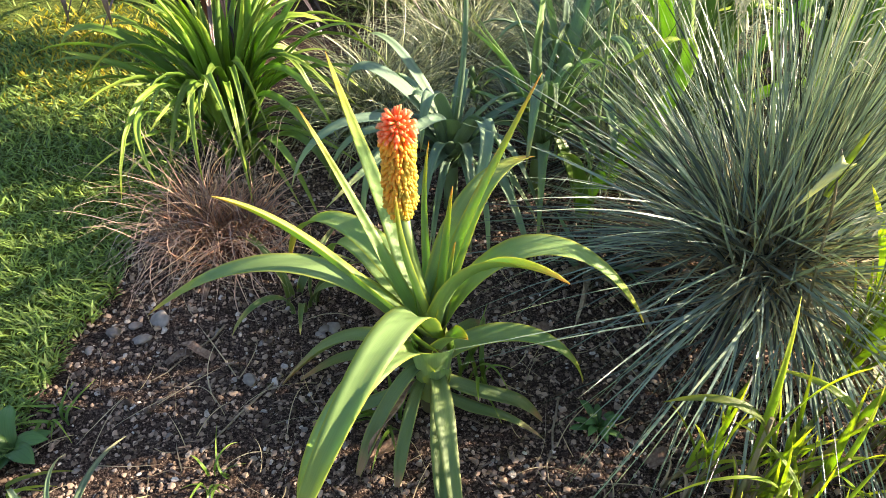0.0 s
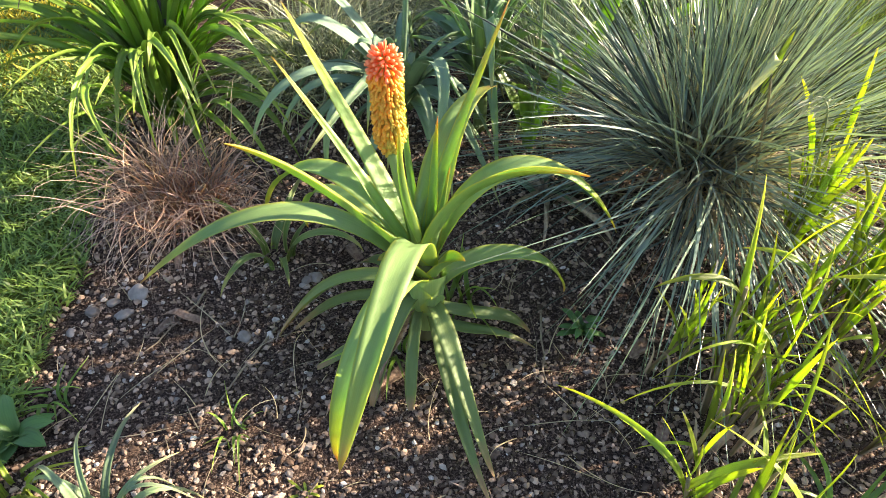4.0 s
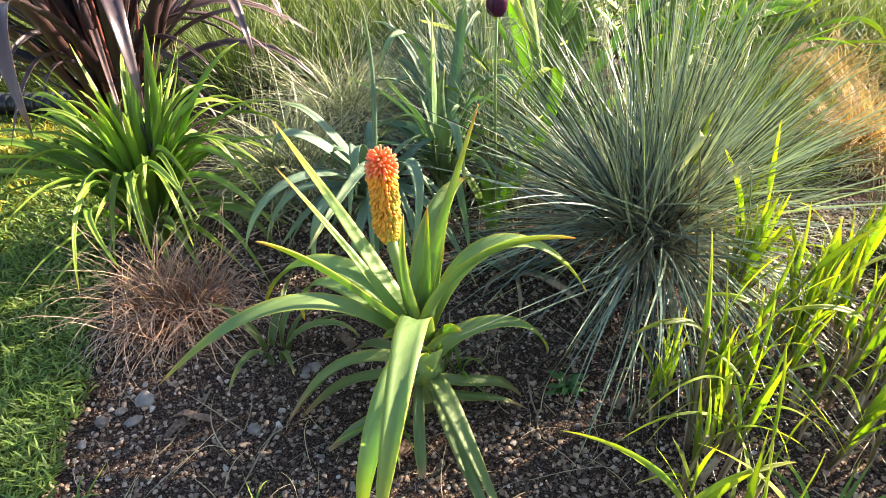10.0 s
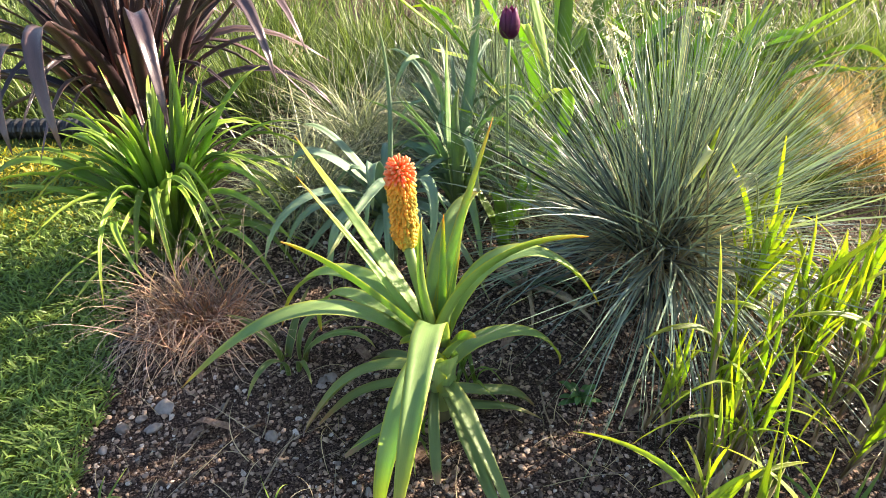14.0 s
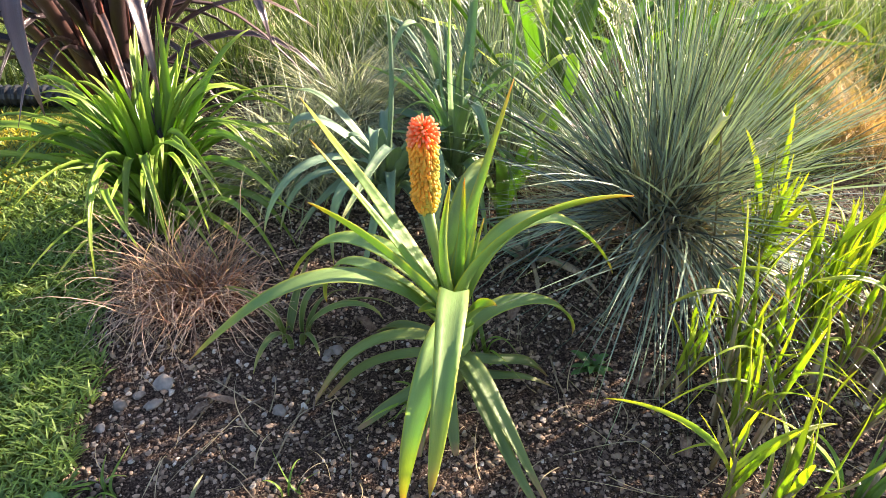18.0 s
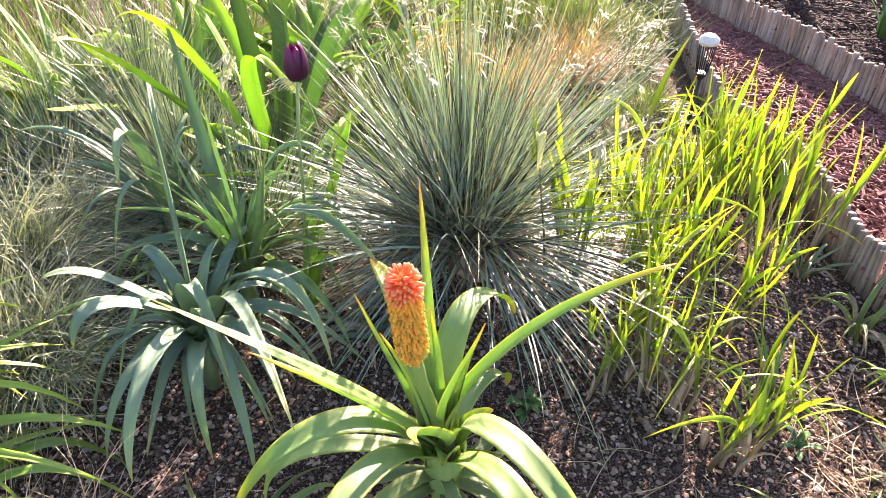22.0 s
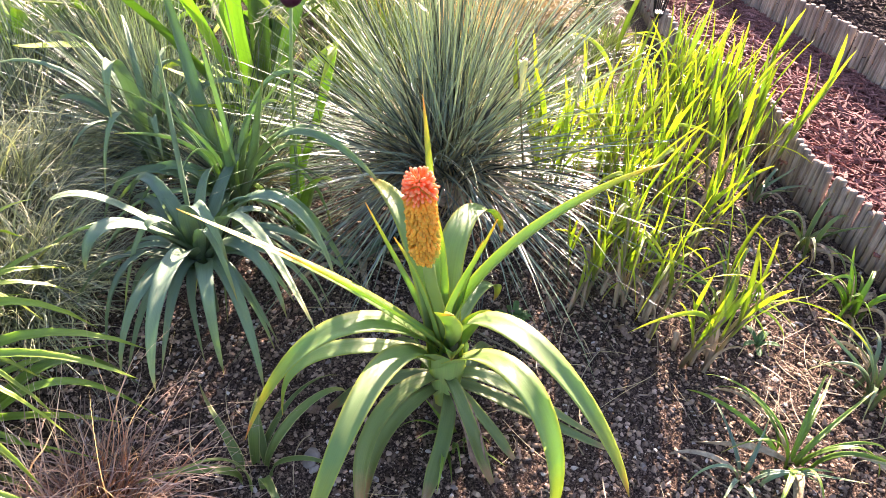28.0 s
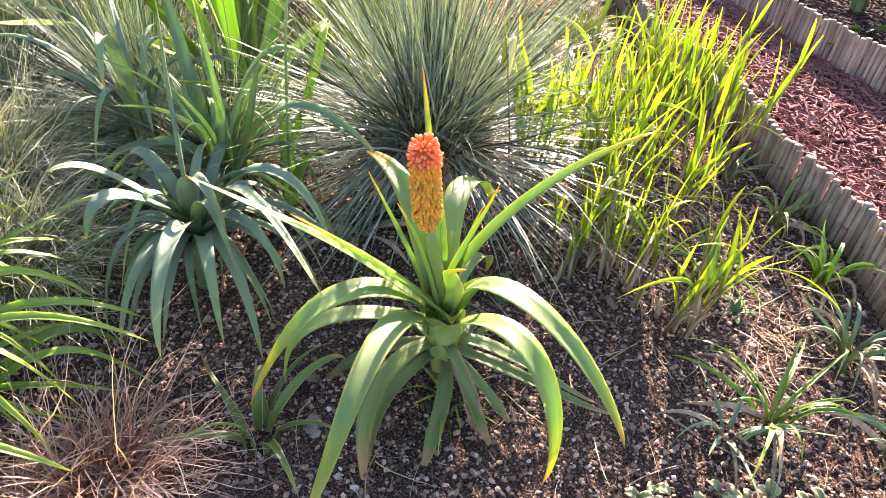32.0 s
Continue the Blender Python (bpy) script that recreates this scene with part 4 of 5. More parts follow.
flax = rosette(
    "flax_bush", "dark purple flax bush with stiff and drooping sword leaves", (-0.85, 2.62, 0), FLAX,
    spread(110, 31, (0.15, 0.8), (0.6, 0.95), (0.6, 1.25), (0.024, 0.046)) + spread(34, 32, (0.5, 0.85), (0.45, 0.75), (0.15, 0.6), (0.03, 0.046)), 10,
    (
        (((-0.85, 2.55, 0.05), (-0.95, 2.3, 0.85), (-0.92, 1.85, 0.95), (-0.88, 1.74, 0.485)), 0.058),
        (((-0.88, 2.58, 0.05), (-1.05, 2.3, 0.8), (-1.06, 1.9, 0.85), (-1.03, 1.80, 0.47)), 0.052),
        (((-0.80, 2.55, 0.05), (-0.70, 2.25, 0.85), (-0.62, 1.88, 1.0), (-0.595, 1.80, 0.49)), 0.058),
        (((-0.75, 2.60, 0.05), (-0.55, 2.4, 0.9), (-0.35, 2.05, 1.05), (-0.268, 1.83, 0.595)), 0.056),
        (((-0.75, 2.62, 0.05), (-0.5, 2.5, 0.9), (-0.28, 2.2, 1.0), (-0.163, 2.0, 0.625)), 0.045),
    ), thick=0.0015, wide=0.72)

for i in range(8):
    az, h = radians(232 + 14 * i), 0.7 + 0.4 * ((i * 7) % 12) / 12
    d = np.array([math.cos(az), math.sin(az), 0])
    me = strap("young_blade", (d * 0.12, d * 0.16 + [0, 0, h * 0.4], d * 0.2 + [0, 0, h * 0.75], d * 0.26 + [0, 0, h]), 0.022, 12, fold=0.5)
    part("young_blade", me, FLAX_RED, flax, "reddish young blade folded upright")

# ---- tussocks ----
tuft("bronze_sedge", "tussock of fine reddish-bronze hair sedge", "sedge", (-0.60, 1.43, 0), BRONZE, 850, 0.48, 52, 165, 0.0026, 41, 0.06, 0.65, 0.95, 0.55, 0.16)
oat_grass("blue_oat_grass", "large tussock of stiff blue-grey oat grass", (0.82, 1.36, 0), 1800, 0.92, 0.0062, 42, 30, 0.13, rise=0.24)
oat_grass("blue_oat_grass", "blue-grey oat grass tussock behind the tulip", (0.62, 2.38, 0), 1500, 0.62, 0.005, 43, 6, 0.1)
oat_grass("blue_oat_grass", "blue-grey oat grass tussock beside broad green leaves", (0.95, 2.95, 0), 1200, 0.62, 0.0055, 47, 6, 0.1)
oat_grass("blue_oat_grass", "small blue-grey oat grass tussock by the large one", (0.52, 1.96, 0), 1300, 0.62, 0.0046, 430, 0, 0.07)
oat_grass("blue_oat_grass", "blue-grey oat grass tussock in the back of the bed", (0.78, 2.72, 0), 1000, 0.55, 0.0052, 431, 4, 0.09)
oat_grass("blue_oat_grass", "blue-grey oat grass tussock among pale hair grass", (0.5, 2.95, 0), 900, 0.5, 0.0055, 432, 3, 0.09)
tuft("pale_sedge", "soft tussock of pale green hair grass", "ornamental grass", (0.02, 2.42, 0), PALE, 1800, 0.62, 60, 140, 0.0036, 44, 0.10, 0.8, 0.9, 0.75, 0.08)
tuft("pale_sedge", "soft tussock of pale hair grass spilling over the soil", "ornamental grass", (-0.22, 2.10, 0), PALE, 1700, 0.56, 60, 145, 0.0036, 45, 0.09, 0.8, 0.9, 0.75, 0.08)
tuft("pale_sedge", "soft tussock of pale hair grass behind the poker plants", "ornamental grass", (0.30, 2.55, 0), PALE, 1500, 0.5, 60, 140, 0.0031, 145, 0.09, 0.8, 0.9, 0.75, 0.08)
tuft("orange_grass", "tussock of orange-brown grass in the sun", "ornamental grass", (1.95, 1.78, 0), ORANGE, 1400, 0.5, 60, 120, 0.0028, 46, 0.10, 0.9, 0.85, 0.7, 0.1)
tuft("orange_grass", "straw-coloured grass tussock in the sun", "ornamental grass", (2.45, 1.62, 0), ORANGE, 1400, 0.46, 60, 120, 0.0028, 48, 0.10, 0.9, 0.85, 0.7, 0.1)
tuft("orange_grass", "straw-coloured grass tussock beyond the blue grass", "ornamental grass", (2.2, 2.3, 0), ORANGE, 1300, 0.46, 60, 120, 0.003, 49, 0.10, 0.9, 0.85, 0.7, 0.1)
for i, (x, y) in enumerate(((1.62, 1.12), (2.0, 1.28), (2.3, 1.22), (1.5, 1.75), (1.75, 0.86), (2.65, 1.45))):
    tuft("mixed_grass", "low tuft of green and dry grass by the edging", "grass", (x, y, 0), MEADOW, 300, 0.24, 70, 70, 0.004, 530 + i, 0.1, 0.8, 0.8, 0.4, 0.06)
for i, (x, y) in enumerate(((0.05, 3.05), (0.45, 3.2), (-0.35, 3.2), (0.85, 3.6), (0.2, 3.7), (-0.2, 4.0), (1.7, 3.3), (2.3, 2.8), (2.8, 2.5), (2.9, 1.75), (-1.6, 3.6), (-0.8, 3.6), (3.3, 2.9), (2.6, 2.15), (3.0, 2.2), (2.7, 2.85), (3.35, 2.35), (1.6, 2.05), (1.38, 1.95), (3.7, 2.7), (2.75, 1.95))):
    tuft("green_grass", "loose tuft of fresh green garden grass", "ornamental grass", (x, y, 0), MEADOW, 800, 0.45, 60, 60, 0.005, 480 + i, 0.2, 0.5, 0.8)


def far_planting():
    g = np.random.default_rng(66)
    n = 15000
    x, y = g.uniform(-3.5, 6.0, n), g.uniform(1.9, 9.0, n)
    keep = (y > np.array([near_edging(min(a, 5.0)) for a in x]) + 0.15) & ((y > 3.1) | (x > 2.3))
    x, y = x[keep], y[keep]
    n = len(x)
    az = g.uniform(0, 6.28, n)
    ln = g.uniform(0.2, 0.55, n) * (0.6 + 0.4 * np.sin(x * 3.1) * np.cos(y * 2.3))
    base = np.stack([x, y, 0 * x], 1)
    out = np.stack([np.cos(az), np.sin(az), 0 * az], 1) * (ln * g.uniform(0.1, 0.7, n))[:, None]
    tip = base + out + np.array([0, 0, 1.0]) * (ln * g.uniform(0.5, 1.0, n))[:, None]
    bow = np.array([0, 0, 1.0]) * (ln * 0.15)[:, None] - out * 0.2
    return blades("far_planting", base, tip, bow, g.uniform(0.006, 0.018, n), 5, g.uniform(-1, 1, n))


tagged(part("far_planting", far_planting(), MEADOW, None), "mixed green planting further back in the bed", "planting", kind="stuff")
for i, (x, y, h) in enumerate(((3.05, 0.0, 0.45), (3.5, 0.35, 0.5), (3.6, -0.25, 0.55), (4.2, 0.9, 0.5), (4.3, 0.1, 0.6), (2.9, -0.6, 0.4))):
    rosette("leafy_perennial", "leafy green perennial growing in dark bark mulch", (x, y, 0.14), WEED if i % 2 else IRIS, spread(13, 640 + i, (0.08, 0.26), (h * 0.35, h * 0.7), (h * 0.2, h * 0.9), (0.025, 0.05)), 650 + i, fold=0.2, thick=0.0009)
rosette("round_leaf_plant", "single round pale green leaf at the edging's top", (2.72, -0.02, 0.15), WEED, [(210, 0.1, 0.06, 0.05, 0.09), (100, 0.06, 0.04, 0.03, 0.05)], 661, fold=0.12, thick=0.0009)


def yellow_mat():
    g = np.random.default_rng(67)
    n = 2600
    x, y = g.normal(-1.42, 0.2, n), g.normal(2.5, 0.22, n)
    base = np.stack([x, y, np.full(n, 0.015)], 1)
    az = g.uniform(0, 6.28, n)
    ln = g.uniform(0.015, 0.04, n)
    tip = base + np.stack([np.cos(az) * ln, np.sin(az) * ln, ln * g.uniform(0.4, 1.2, n)], 1)
    return blades("yellow_mat", base, tip, np.zeros((n, 3)), g.uniform(0.006, 0.01, n), 4, g.uniform(-1, 1, n))


tagged(part("yellow_stonecrop", yellow_mat(), YELLOW_MAT, None), "low mat of yellow-flowering stonecrop at the lawn", "plant", kind="stuff")
hose = thing("drain_pipe", (0, 0, 0), "black ribbed plastic pipe lying on the ground", "pipe")
bm = bmesh.new()
pipe = [(-2.6 + 0.0095 * i, 3.05 + 0.10 * math.sin(i * 0.024), 0.06) for i in range(170)]
tube(bm, pipe, [0.042 + 0.007 * (i % 4 < 2) for i in range(170)], 14)
for f in bm.faces:
    f.smooth = False
part("ribbed_tube", bm, BLACK, hose)

# ---- young bright shoots ----
def shoot(seed, tall):
    r = random.Random(seed)
    ob = thing("green_shoot", (0, 0, 0), "tall bright green shoot with long upright blades, growing from the soil" if tall else "bright green young shoot with narrow blades, growing from the soil", "plant", "young shoots")
    h = r.uniform(0.24, 0.36) if tall else r.uniform(0.13, 0.25)
    lean = Vector((r.uniform(-0.04, 0.04), r.uniform(-0.04, 0.04), 0))
    bm = bmesh.new()
    tube(bm, [(0, 0, -0.01), tuple(lean * 0.4 + Vector((0, 0, h * 0.5))), tuple(lean + Vector((0, 0, h)))], [0.0042, 0.0036, 0.0022], 6)
    part("stalk", bm, SHOOT_STALK, ob, "dull green stalk")
    n = r.randint(4, 6)
    first = r.uniform(0, 6.28)
    for i in range(n):
        a = first + math.pi * i + r.uniform(-0.9, 0.9)
        z0 = h * min(1.0, 0.22 + 0.78 * (i + r.uniform(0, 0.6)) / n)
        d = np.array([math.cos(a), math.sin(a), 0])
        z = np.array([0, 0, 1.0])
        ln = r.uniform(0.17, 0.31) if tall else r.uniform(0.10, 0.22)
        b = np.array(lean) * z0 / h + z * z0
        if r.random() < 0.84:
            out = r.uniform(0.08, 0.38)
            ctrl = (b, b + z * ln * 0.35 + d * ln * 0.05, b + z * ln * 0.7 + d * ln * out * 0.5, b + z * ln * 0.95 + d * ln * out)
        else:
            ctrl = (b, b + z * ln * 0.35 + d * ln * 0.1, b + z * ln * 0.5 + d * ln * 0.5, b + z * ln * r.uniform(-0.1, 0.4) + d * ln * 0.9)
        wd = r.uniform(0.009, 0.019) if tall else r.uniform(0.0055, 0.012)
        part("blade", strap("blade", ctrl, wd, 11, fold=0.14, thick=0.0005, wide=0.4, roll=r.uniform(-1.8, 1.8)), WHEAT, ob)
    for i in range(2):
        a = r.uniform(0, 6.28)
        d = np.array([math.cos(a), math.sin(a), 0])
        hh = h * r.uniform(0.35, 0.7)
        part("dry_sheath", strap("dry_sheath", (d * 0.004, d * 0.006 + [0, 0, hh * 0.4], d * 0.008 + [0, 0, hh * 0.8], d * r.uniform(0.015, 0.05) + [0, 0, hh]), 0.011, 8, fold=0.4, thick=0.0006), STRAW, ob, "dry tan sheath at the foot")
    return ob


TALL = [shoot(100 + i, True) for i in range(9)]
SMALL = [shoot(130 + i, False) for i in range(7)]
rs = random.Random(77)
low_spots = [(0.493, 0.80), (0.53, 0.77), (0.60, 0.84)]
while len(low_spots) < 22:
    u = rs.random()
    x, y = 0.42 + 0.27 * u + rs.uniform(-0.04, 0.07), 0.46 + 0.34 * u + rs.uniform(-0.09, 0.09)
    low_spots.append((x, y))
high_spots = []
while len(high_spots) < 78:
    x = 0.80 + 0.95 * rs.random() ** 0.75
    y = 0.90 - 0.34 * (x - 0.78) + rs.uniform(-0.32, 0.30)
    if y > near_edging(x) + 0.1:
        high_spots.append((x, y))
for made, spots, lo, hi in ((SMALL, low_spots, 0.95, 1.35), (TALL, high_spots, 0.8, 1.15)):
    for i, (x, y) in enumerate(spots):
        slant = (0.02 if made is SMALL else 0.02 + 0.30 * min(1.0, max(0.0, (x - 1.0) / 0.5))) + rs.uniform(-0.16, 0.16)
        m = Matrix.Translation((x, y, soil_height(x, y))) @ Euler((rs.uniform(-0.16, 0.2), slant, 0)).to_matrix().to_4x4() @ Matrix.Rotation(rs.uniform(0, 6.28), 4, "Z") @ Matrix.Scale(rs.uniform(lo, hi), 4)
        if i < len(made):
            made[i].matrix_basis = m
        else:
            copy_thing(made[i % len(made)], m)

# ---- cut dry stubs among the shoots ----
def stub(at, height, lean):
    ob = thing("stalk_stub", (at[0], at[1], 0), "short cut tan stub of a dead stalk among green shoots", "stub", "dry stubs")
    bm = bmesh.new()
    top = Vector((lean[0], lean[1], height))
    tube(bm, [(0, 0, -0.02), tuple(top * 0.5), tuple(top * 0.97), tuple(top), tuple(top * 0.96)], [0.0085, 0.0078, 0.0075, 0.006, 0.003], 9)
    part("stalk", bm, STRAW, ob)
    part("dry_sheath", strap("dry_sheath", ((0.006, 0, 0.0), (0.011, 0.002, height * 0.3), (0.014, 0.004, height * 0.6), (0.03 + lean[0], 0.006, height * 0.7)), 0.016, 9, fold=0.4, thick=0.0006), STRAW, ob, "peeling dry sheath")


for at, height, lean in (((0.98, 0.648), 0.11, (0.02, 0.01)), ((1.26, 0.841), 0.12, (0.03, 0.0)), ((1.313, 0.848), 0.10, (-0.01, 0.01)), ((0.70, 0.80), 0.09, (0.0, 0.02)), ((0.56, 0.60), 0.10, (0.02, -0.01)), ((0.50, 0.50), 0.08, (-0.02, 0.01)), ((0.88, 0.72), 0.10, (0.01, 0.02)), ((1.10, 0.70), 0.12, (0.02, -0.01))):
    stub(at, height, lean)

# ---- single stalks in the blue grass ----
stalk_plant = thing("grass_stalk", (0.80, 1.06, 0), "grass stalk with one pale bent leaf at its top", "grass")
bm = bmesh.new()
tube(bm, [(0, 0, -0.01), (-0.02, 0.02, 0.25), (-0.05, 0.05, 0.5), (-0.068, 0.067, 0.6)], [0.003, 0.003, 0.0026, 0.002], 6)
part("stalk", bm, SHOOT_STALK, stalk_plant)
part("leaf", strap("leaf", ((-0.066, 0.065, 0.56), (-0.04, 0.05, 0.60), (-0.07, 0.04, 0.585), (-0.13, 0.02, 0.50)), 0.03, 12, fold=0.3, thick=0.0006), PALE_LEAF, stalk_plant, "pale cream-green bent leaf")
part("leaf", strap("leaf", ((-0.06, 0.06, 0.50), (-0.05, 0.07, 0.56), (-0.03, 0.08, 0.60), (-0.02, 0.09, 0.63)), 0.016, 10, fold=0.3, thick=0.0006), WHEAT, stalk_plant)
for k, (x, y, h, az) in enumerate(((0.84, 0.97, 0.62, 3.4), (0.55, 1.62, 0.72, 2.6), (0.62, 1.50, 0.80, 4.4), (0.48, 1.85, 0.78, 3.6), (1.35, 1.15, 0.7, 5.4), (1.62, 1.38, 0.72, 0.4))):
    ob = thing("grass_stalk", (x, y, 0), "thin grass stalk with a nodding pale seed head", "grass")
    d = np.array([math.cos(az), math.sin(az), 0])
    pts = bezier((d * 0, d * 0.02 + [0, 0, h * 0.6], d * 0.06 + [0, 0, h * 1.15], d * 0.17 + [0, 0, h * 0.93]), 14)
    bm = bmesh.new()
    tube(bm, [tuple(p) for p in pts], [0.0018] * 10 + [0.0014] * 4, 5)
    part("stalk", bm, DRY_STALK, ob)
    g = np.random.default_rng(800 + k)
    at = pts[g.integers(9, 14, 60)] + g.normal(0, 0.006, (60, 3))
    to = at + d * 0.022 + g.normal(0, 0.008, (60, 3)) + [0, 0, -0.014]
    part("seed_head", blades("seed_head", at, to, np.zeros((60, 3)), np.full(60, 0.0036), 4, g.uniform(-1, 1, 60)), DRY_STALK, ob, "drooping pale seed head")

# ---- tulip ----
tulip = thing("tulip", (0.40, 1.64, 0), "dark purple tulip on a tall green stem", "flower")
bm = bmesh.new()
tube(bm, [(0, 0, -0.01), (0.0, -0.01, 0.3), (-0.02, -0.04, 0.6), (-0.028, -0.063, 0.748)], [0.005, 0.0045, 0.004, 0.004], 8)
part("stalk", bm, BLUE_LEAF, tulip)
PURPLE = flower_material("purple_petal", [(0.0, (0.08, 0.010, 0.045)), (0.6, (0.10, 0.010, 0.06)), (1.0, (0.27, 0.03, 0.16))])
for i in range(6):
    a = i * math.pi / 3
    k = 0.026 if i % 2 else 0.023
    d = np.array([math.cos(a), math.sin(a), 0])
    c = np.array([-0.028, -0.063, 0.748])
    z = np.array([0, 0, 1.0])
    part("petal", strap("petal", (c, c + d * k * 1.5 + z * 0.004, c + d * k * 1.35 + z * 0.05, c + d * k * 0.62 + z * 0.088), 0.042, 9, fold=0.25, wide=0.62, thick=0.001), PURPLE, tulip)
for az, ln in ((0.6, 0.34), (2.4, 0.3), (4.2, 0.36)):
    d = np.array([math.cos(az), math.sin(az), 0])
    part("leaf", strap("leaf", (d * 0.01, d * 0.05 + [0, 0, ln * 0.5], d * 0.14 + [0, 0, ln * 0.95], d * 0.26 + [0, 0, ln]), 0.045, 13, fold=0.25), LILY, tulip)

# ---- broad leaves behind ----
rosette(
    "broad_leaf_plant", "clump of long broad sunlit green leaves behind the tulip", (0.74, 2.02, 0), BROAD, spread(7, 50, (0.3, 0.5), (0.26, 0.4), (0.25, 0.5), (0.04, 0.06)), 50,
    (
        (((0.740, 2.020, 0.030), (0.539, 2.011, 0.377), (0.155, 2.012, 0.898), (0.040, 1.950, 0.863)), 0.06),
        (((0.740, 2.020, 0.030), (0.619, 2.034, 0.378), (0.396, 2.044, 0.929), (0.303, 2.100, 0.809)), 0.06),
        (((0.740, 2.020, 0.030), (0.700, 2.079, 0.373), (0.636, 2.155, 0.900), (0.568, 2.300, 0.825)), 0.06),
        (((0.740, 2.020, 0.030), (0.757, 2.079, 0.370), (0.752, 2.155, 0.880), (0.877, 2.300, 0.841)), 0.055),
        (((0.740, 2.020, 0.030), (0.802, 2.056, 0.359), (0.958, 2.100, 0.823), (0.871, 2.200, 0.854)), 0.06),
        (((0.740, 2.020, 0.030), (0.647, 1.966, 0.380), (0.414, 1.922, 0.950), (0.534, 1.703, 0.599)), 0.052),
        (((0.740, 2.020, 0.030), (0.898, 2.011, 0.353), (1.120, 2.012, 0.983), (1.460, 1.950, 0.449)), 0.07),
        (((0.740, 2.020, 0.030), (0.803, 2.056, 0.341), (0.840, 2.100, 0.771), (1.145, 2.200, 0.790)), 0.055),
        (((0.740, 2.020, 0.030), (0.919, 2.079, 0.298), (1.063, 2.155, 0.672), (1.791, 2.300, 0.581)), 0.055),
        (((0.740, 2.020, 0.030), (0.759, 2.101, 0.331), (0.798, 2.211, 0.716), (0.799, 2.400, 0.812)), 0.055),
        (((0.46, 1.72, 0.05), (0.60, 1.66, 0.35), (0.66, 1.58, 0.74), (0.41, 1.54, 0.53)), 0.042),
    ), fold=0.18, thick=0.0009, wide=0.5)
for x, y, n, sd in ((0.75, 3.2, 10, 57), (1.75, 2.35, 9, 59), (1.35, 2.45, 10, 52), (1.6, 2.6, 10, 53), (1.0, 2.75, 9, 54), (1.85, 2.75, 9, 55), (1.35, 3.1, 9, 56)):
    rosette("broad_leaf_plant", "clump of broad bright green upright leaves in sunlight", (x, y, 0), BROAD, spread(n + 3, sd, (0.25, 0.6), (0.26, 0.42), (0.28, 0.60), (0.045, 0.075)), sd, fold=0.18, thick=0.0009)


# ---- small plants on the soil ----
def little(name, label, at, mat, n, reach, height, width, seed, fold=0.25, dry=0):
    ob = rosette(name, label, at, mat, spread(n, seed, (reach * 0.5, reach), (height * 0.5, height), (0.012, height), (width * 0.7, width)), seed, fold=fold, thick=0.0006)
    r = random.Random(seed + 5)
    for i in range(dry):
        a = r.uniform(0, 6.28)
        d = np.array([math.cos(a), math.sin(a), 0])
        ln = reach * r.uniform(0.6, 1.1)
        part("dry_leaf", strap("dry_leaf", (d * 0.01, d * ln * 0.3 + [0, 0, height * r.uniform(0.3, 0.9)], d * ln * 0.8 + [0, 0, height * r.uniform(0.2, 0.7)], d * ln + [0, 0, 0.012]), width * 1.1, 12, fold=0.4, thick=0.0006, roll=r.uniform(-2.5, 2.5), wave=0.2), STRAW, ob, "withered tan leaf")
    return ob


little("iris_seedling", "small grey-green iris with thin pointed leaves", (-0.59, 0.55, 0), IRIS, 16, 0.22, 0.24, 0.017, 71)
little("lily_seedling", "tiny green lily seedling in the soil", (-0.40, 0.74, 0), LILY, 9, 0.07, 0.07, 0.007, 72)
little("lily_seedling", "tiny green seedling at the lawn's edge", (-0.782, 0.865, 0), LILY, 9, 0.05, 0.05, 0.009, 73)
little("striped_seedling", "small poker seedling with pale striped leaves", (-0.325, 1.24, 0), STRIPED, 9, 0.25, 0.17, 0.026, 74)
little("bulb_seedling", "low clump of green strap leaves in gravelly soil", (0.165, 0.275, 0), BLUE_LEAF, 8, 0.2, 0.1, 0.014, 75, dry=2)
little("bulb_seedling", "low clump of bright green leaves in gravelly soil", (0.26, 0.18, 0), LILY, 12, 0.3, 0.15, 0.016, 76, dry=4)
little("bulb_seedling", "grey-green clump with withered outer leaves", (0.57, 0.01, 0), IRIS, 15, 0.2, 0.18, 0.018, 77, dry=6)
little("bulb_seedling", "small clump of green and tan leaves by the edging", (0.87, 0.08, 0), LILY, 12, 0.17, 0.18, 0.018, 78, dry=5)
little("bulb_seedling", "small clump of striped leaves by the edging", (1.13, 0.22, 0), STRIPED, 11, 0.17, 0.16, 0.018, 79, dry=6)
little("bulb_seedling", "pale half-dry clump of leaves in the soil", (0.28, -0.10, 0), IRIS, 12, 0.2, 0.14, 0.016, 80, dry=5)
little("bulb_seedling", "small green seedling between the shoots", (0.72, 0.40, 0), LILY, 16, 0.2, 0.16, 0.013, 81, dry=2)
little("bulb_seedling", "half-dry clump of leaves by the edging", (1.33, 0.40, 0), IRIS, 9, 0.16, 0.14, 0.016, 85, dry=5)
little("lawn_weed", "tuft of coarse grass at the lawn's edge", (-0.80, 0.66, 0), WHEAT, 14, 0.14, 0.1, 0.012, 82)
little("poker_seedling", "low clump of blue-green and withered straps beside the tussock", (0.40, 1.42, 0), BLUE_LEAF, 6, 0.24, 0.08, 0.026, 87, dry=8)
little("poker_offset", "young side shoot at the poker's foot", (0.10, 1.02, 0), LILY, 9, 0.1, 0.16, 0.014, 83)
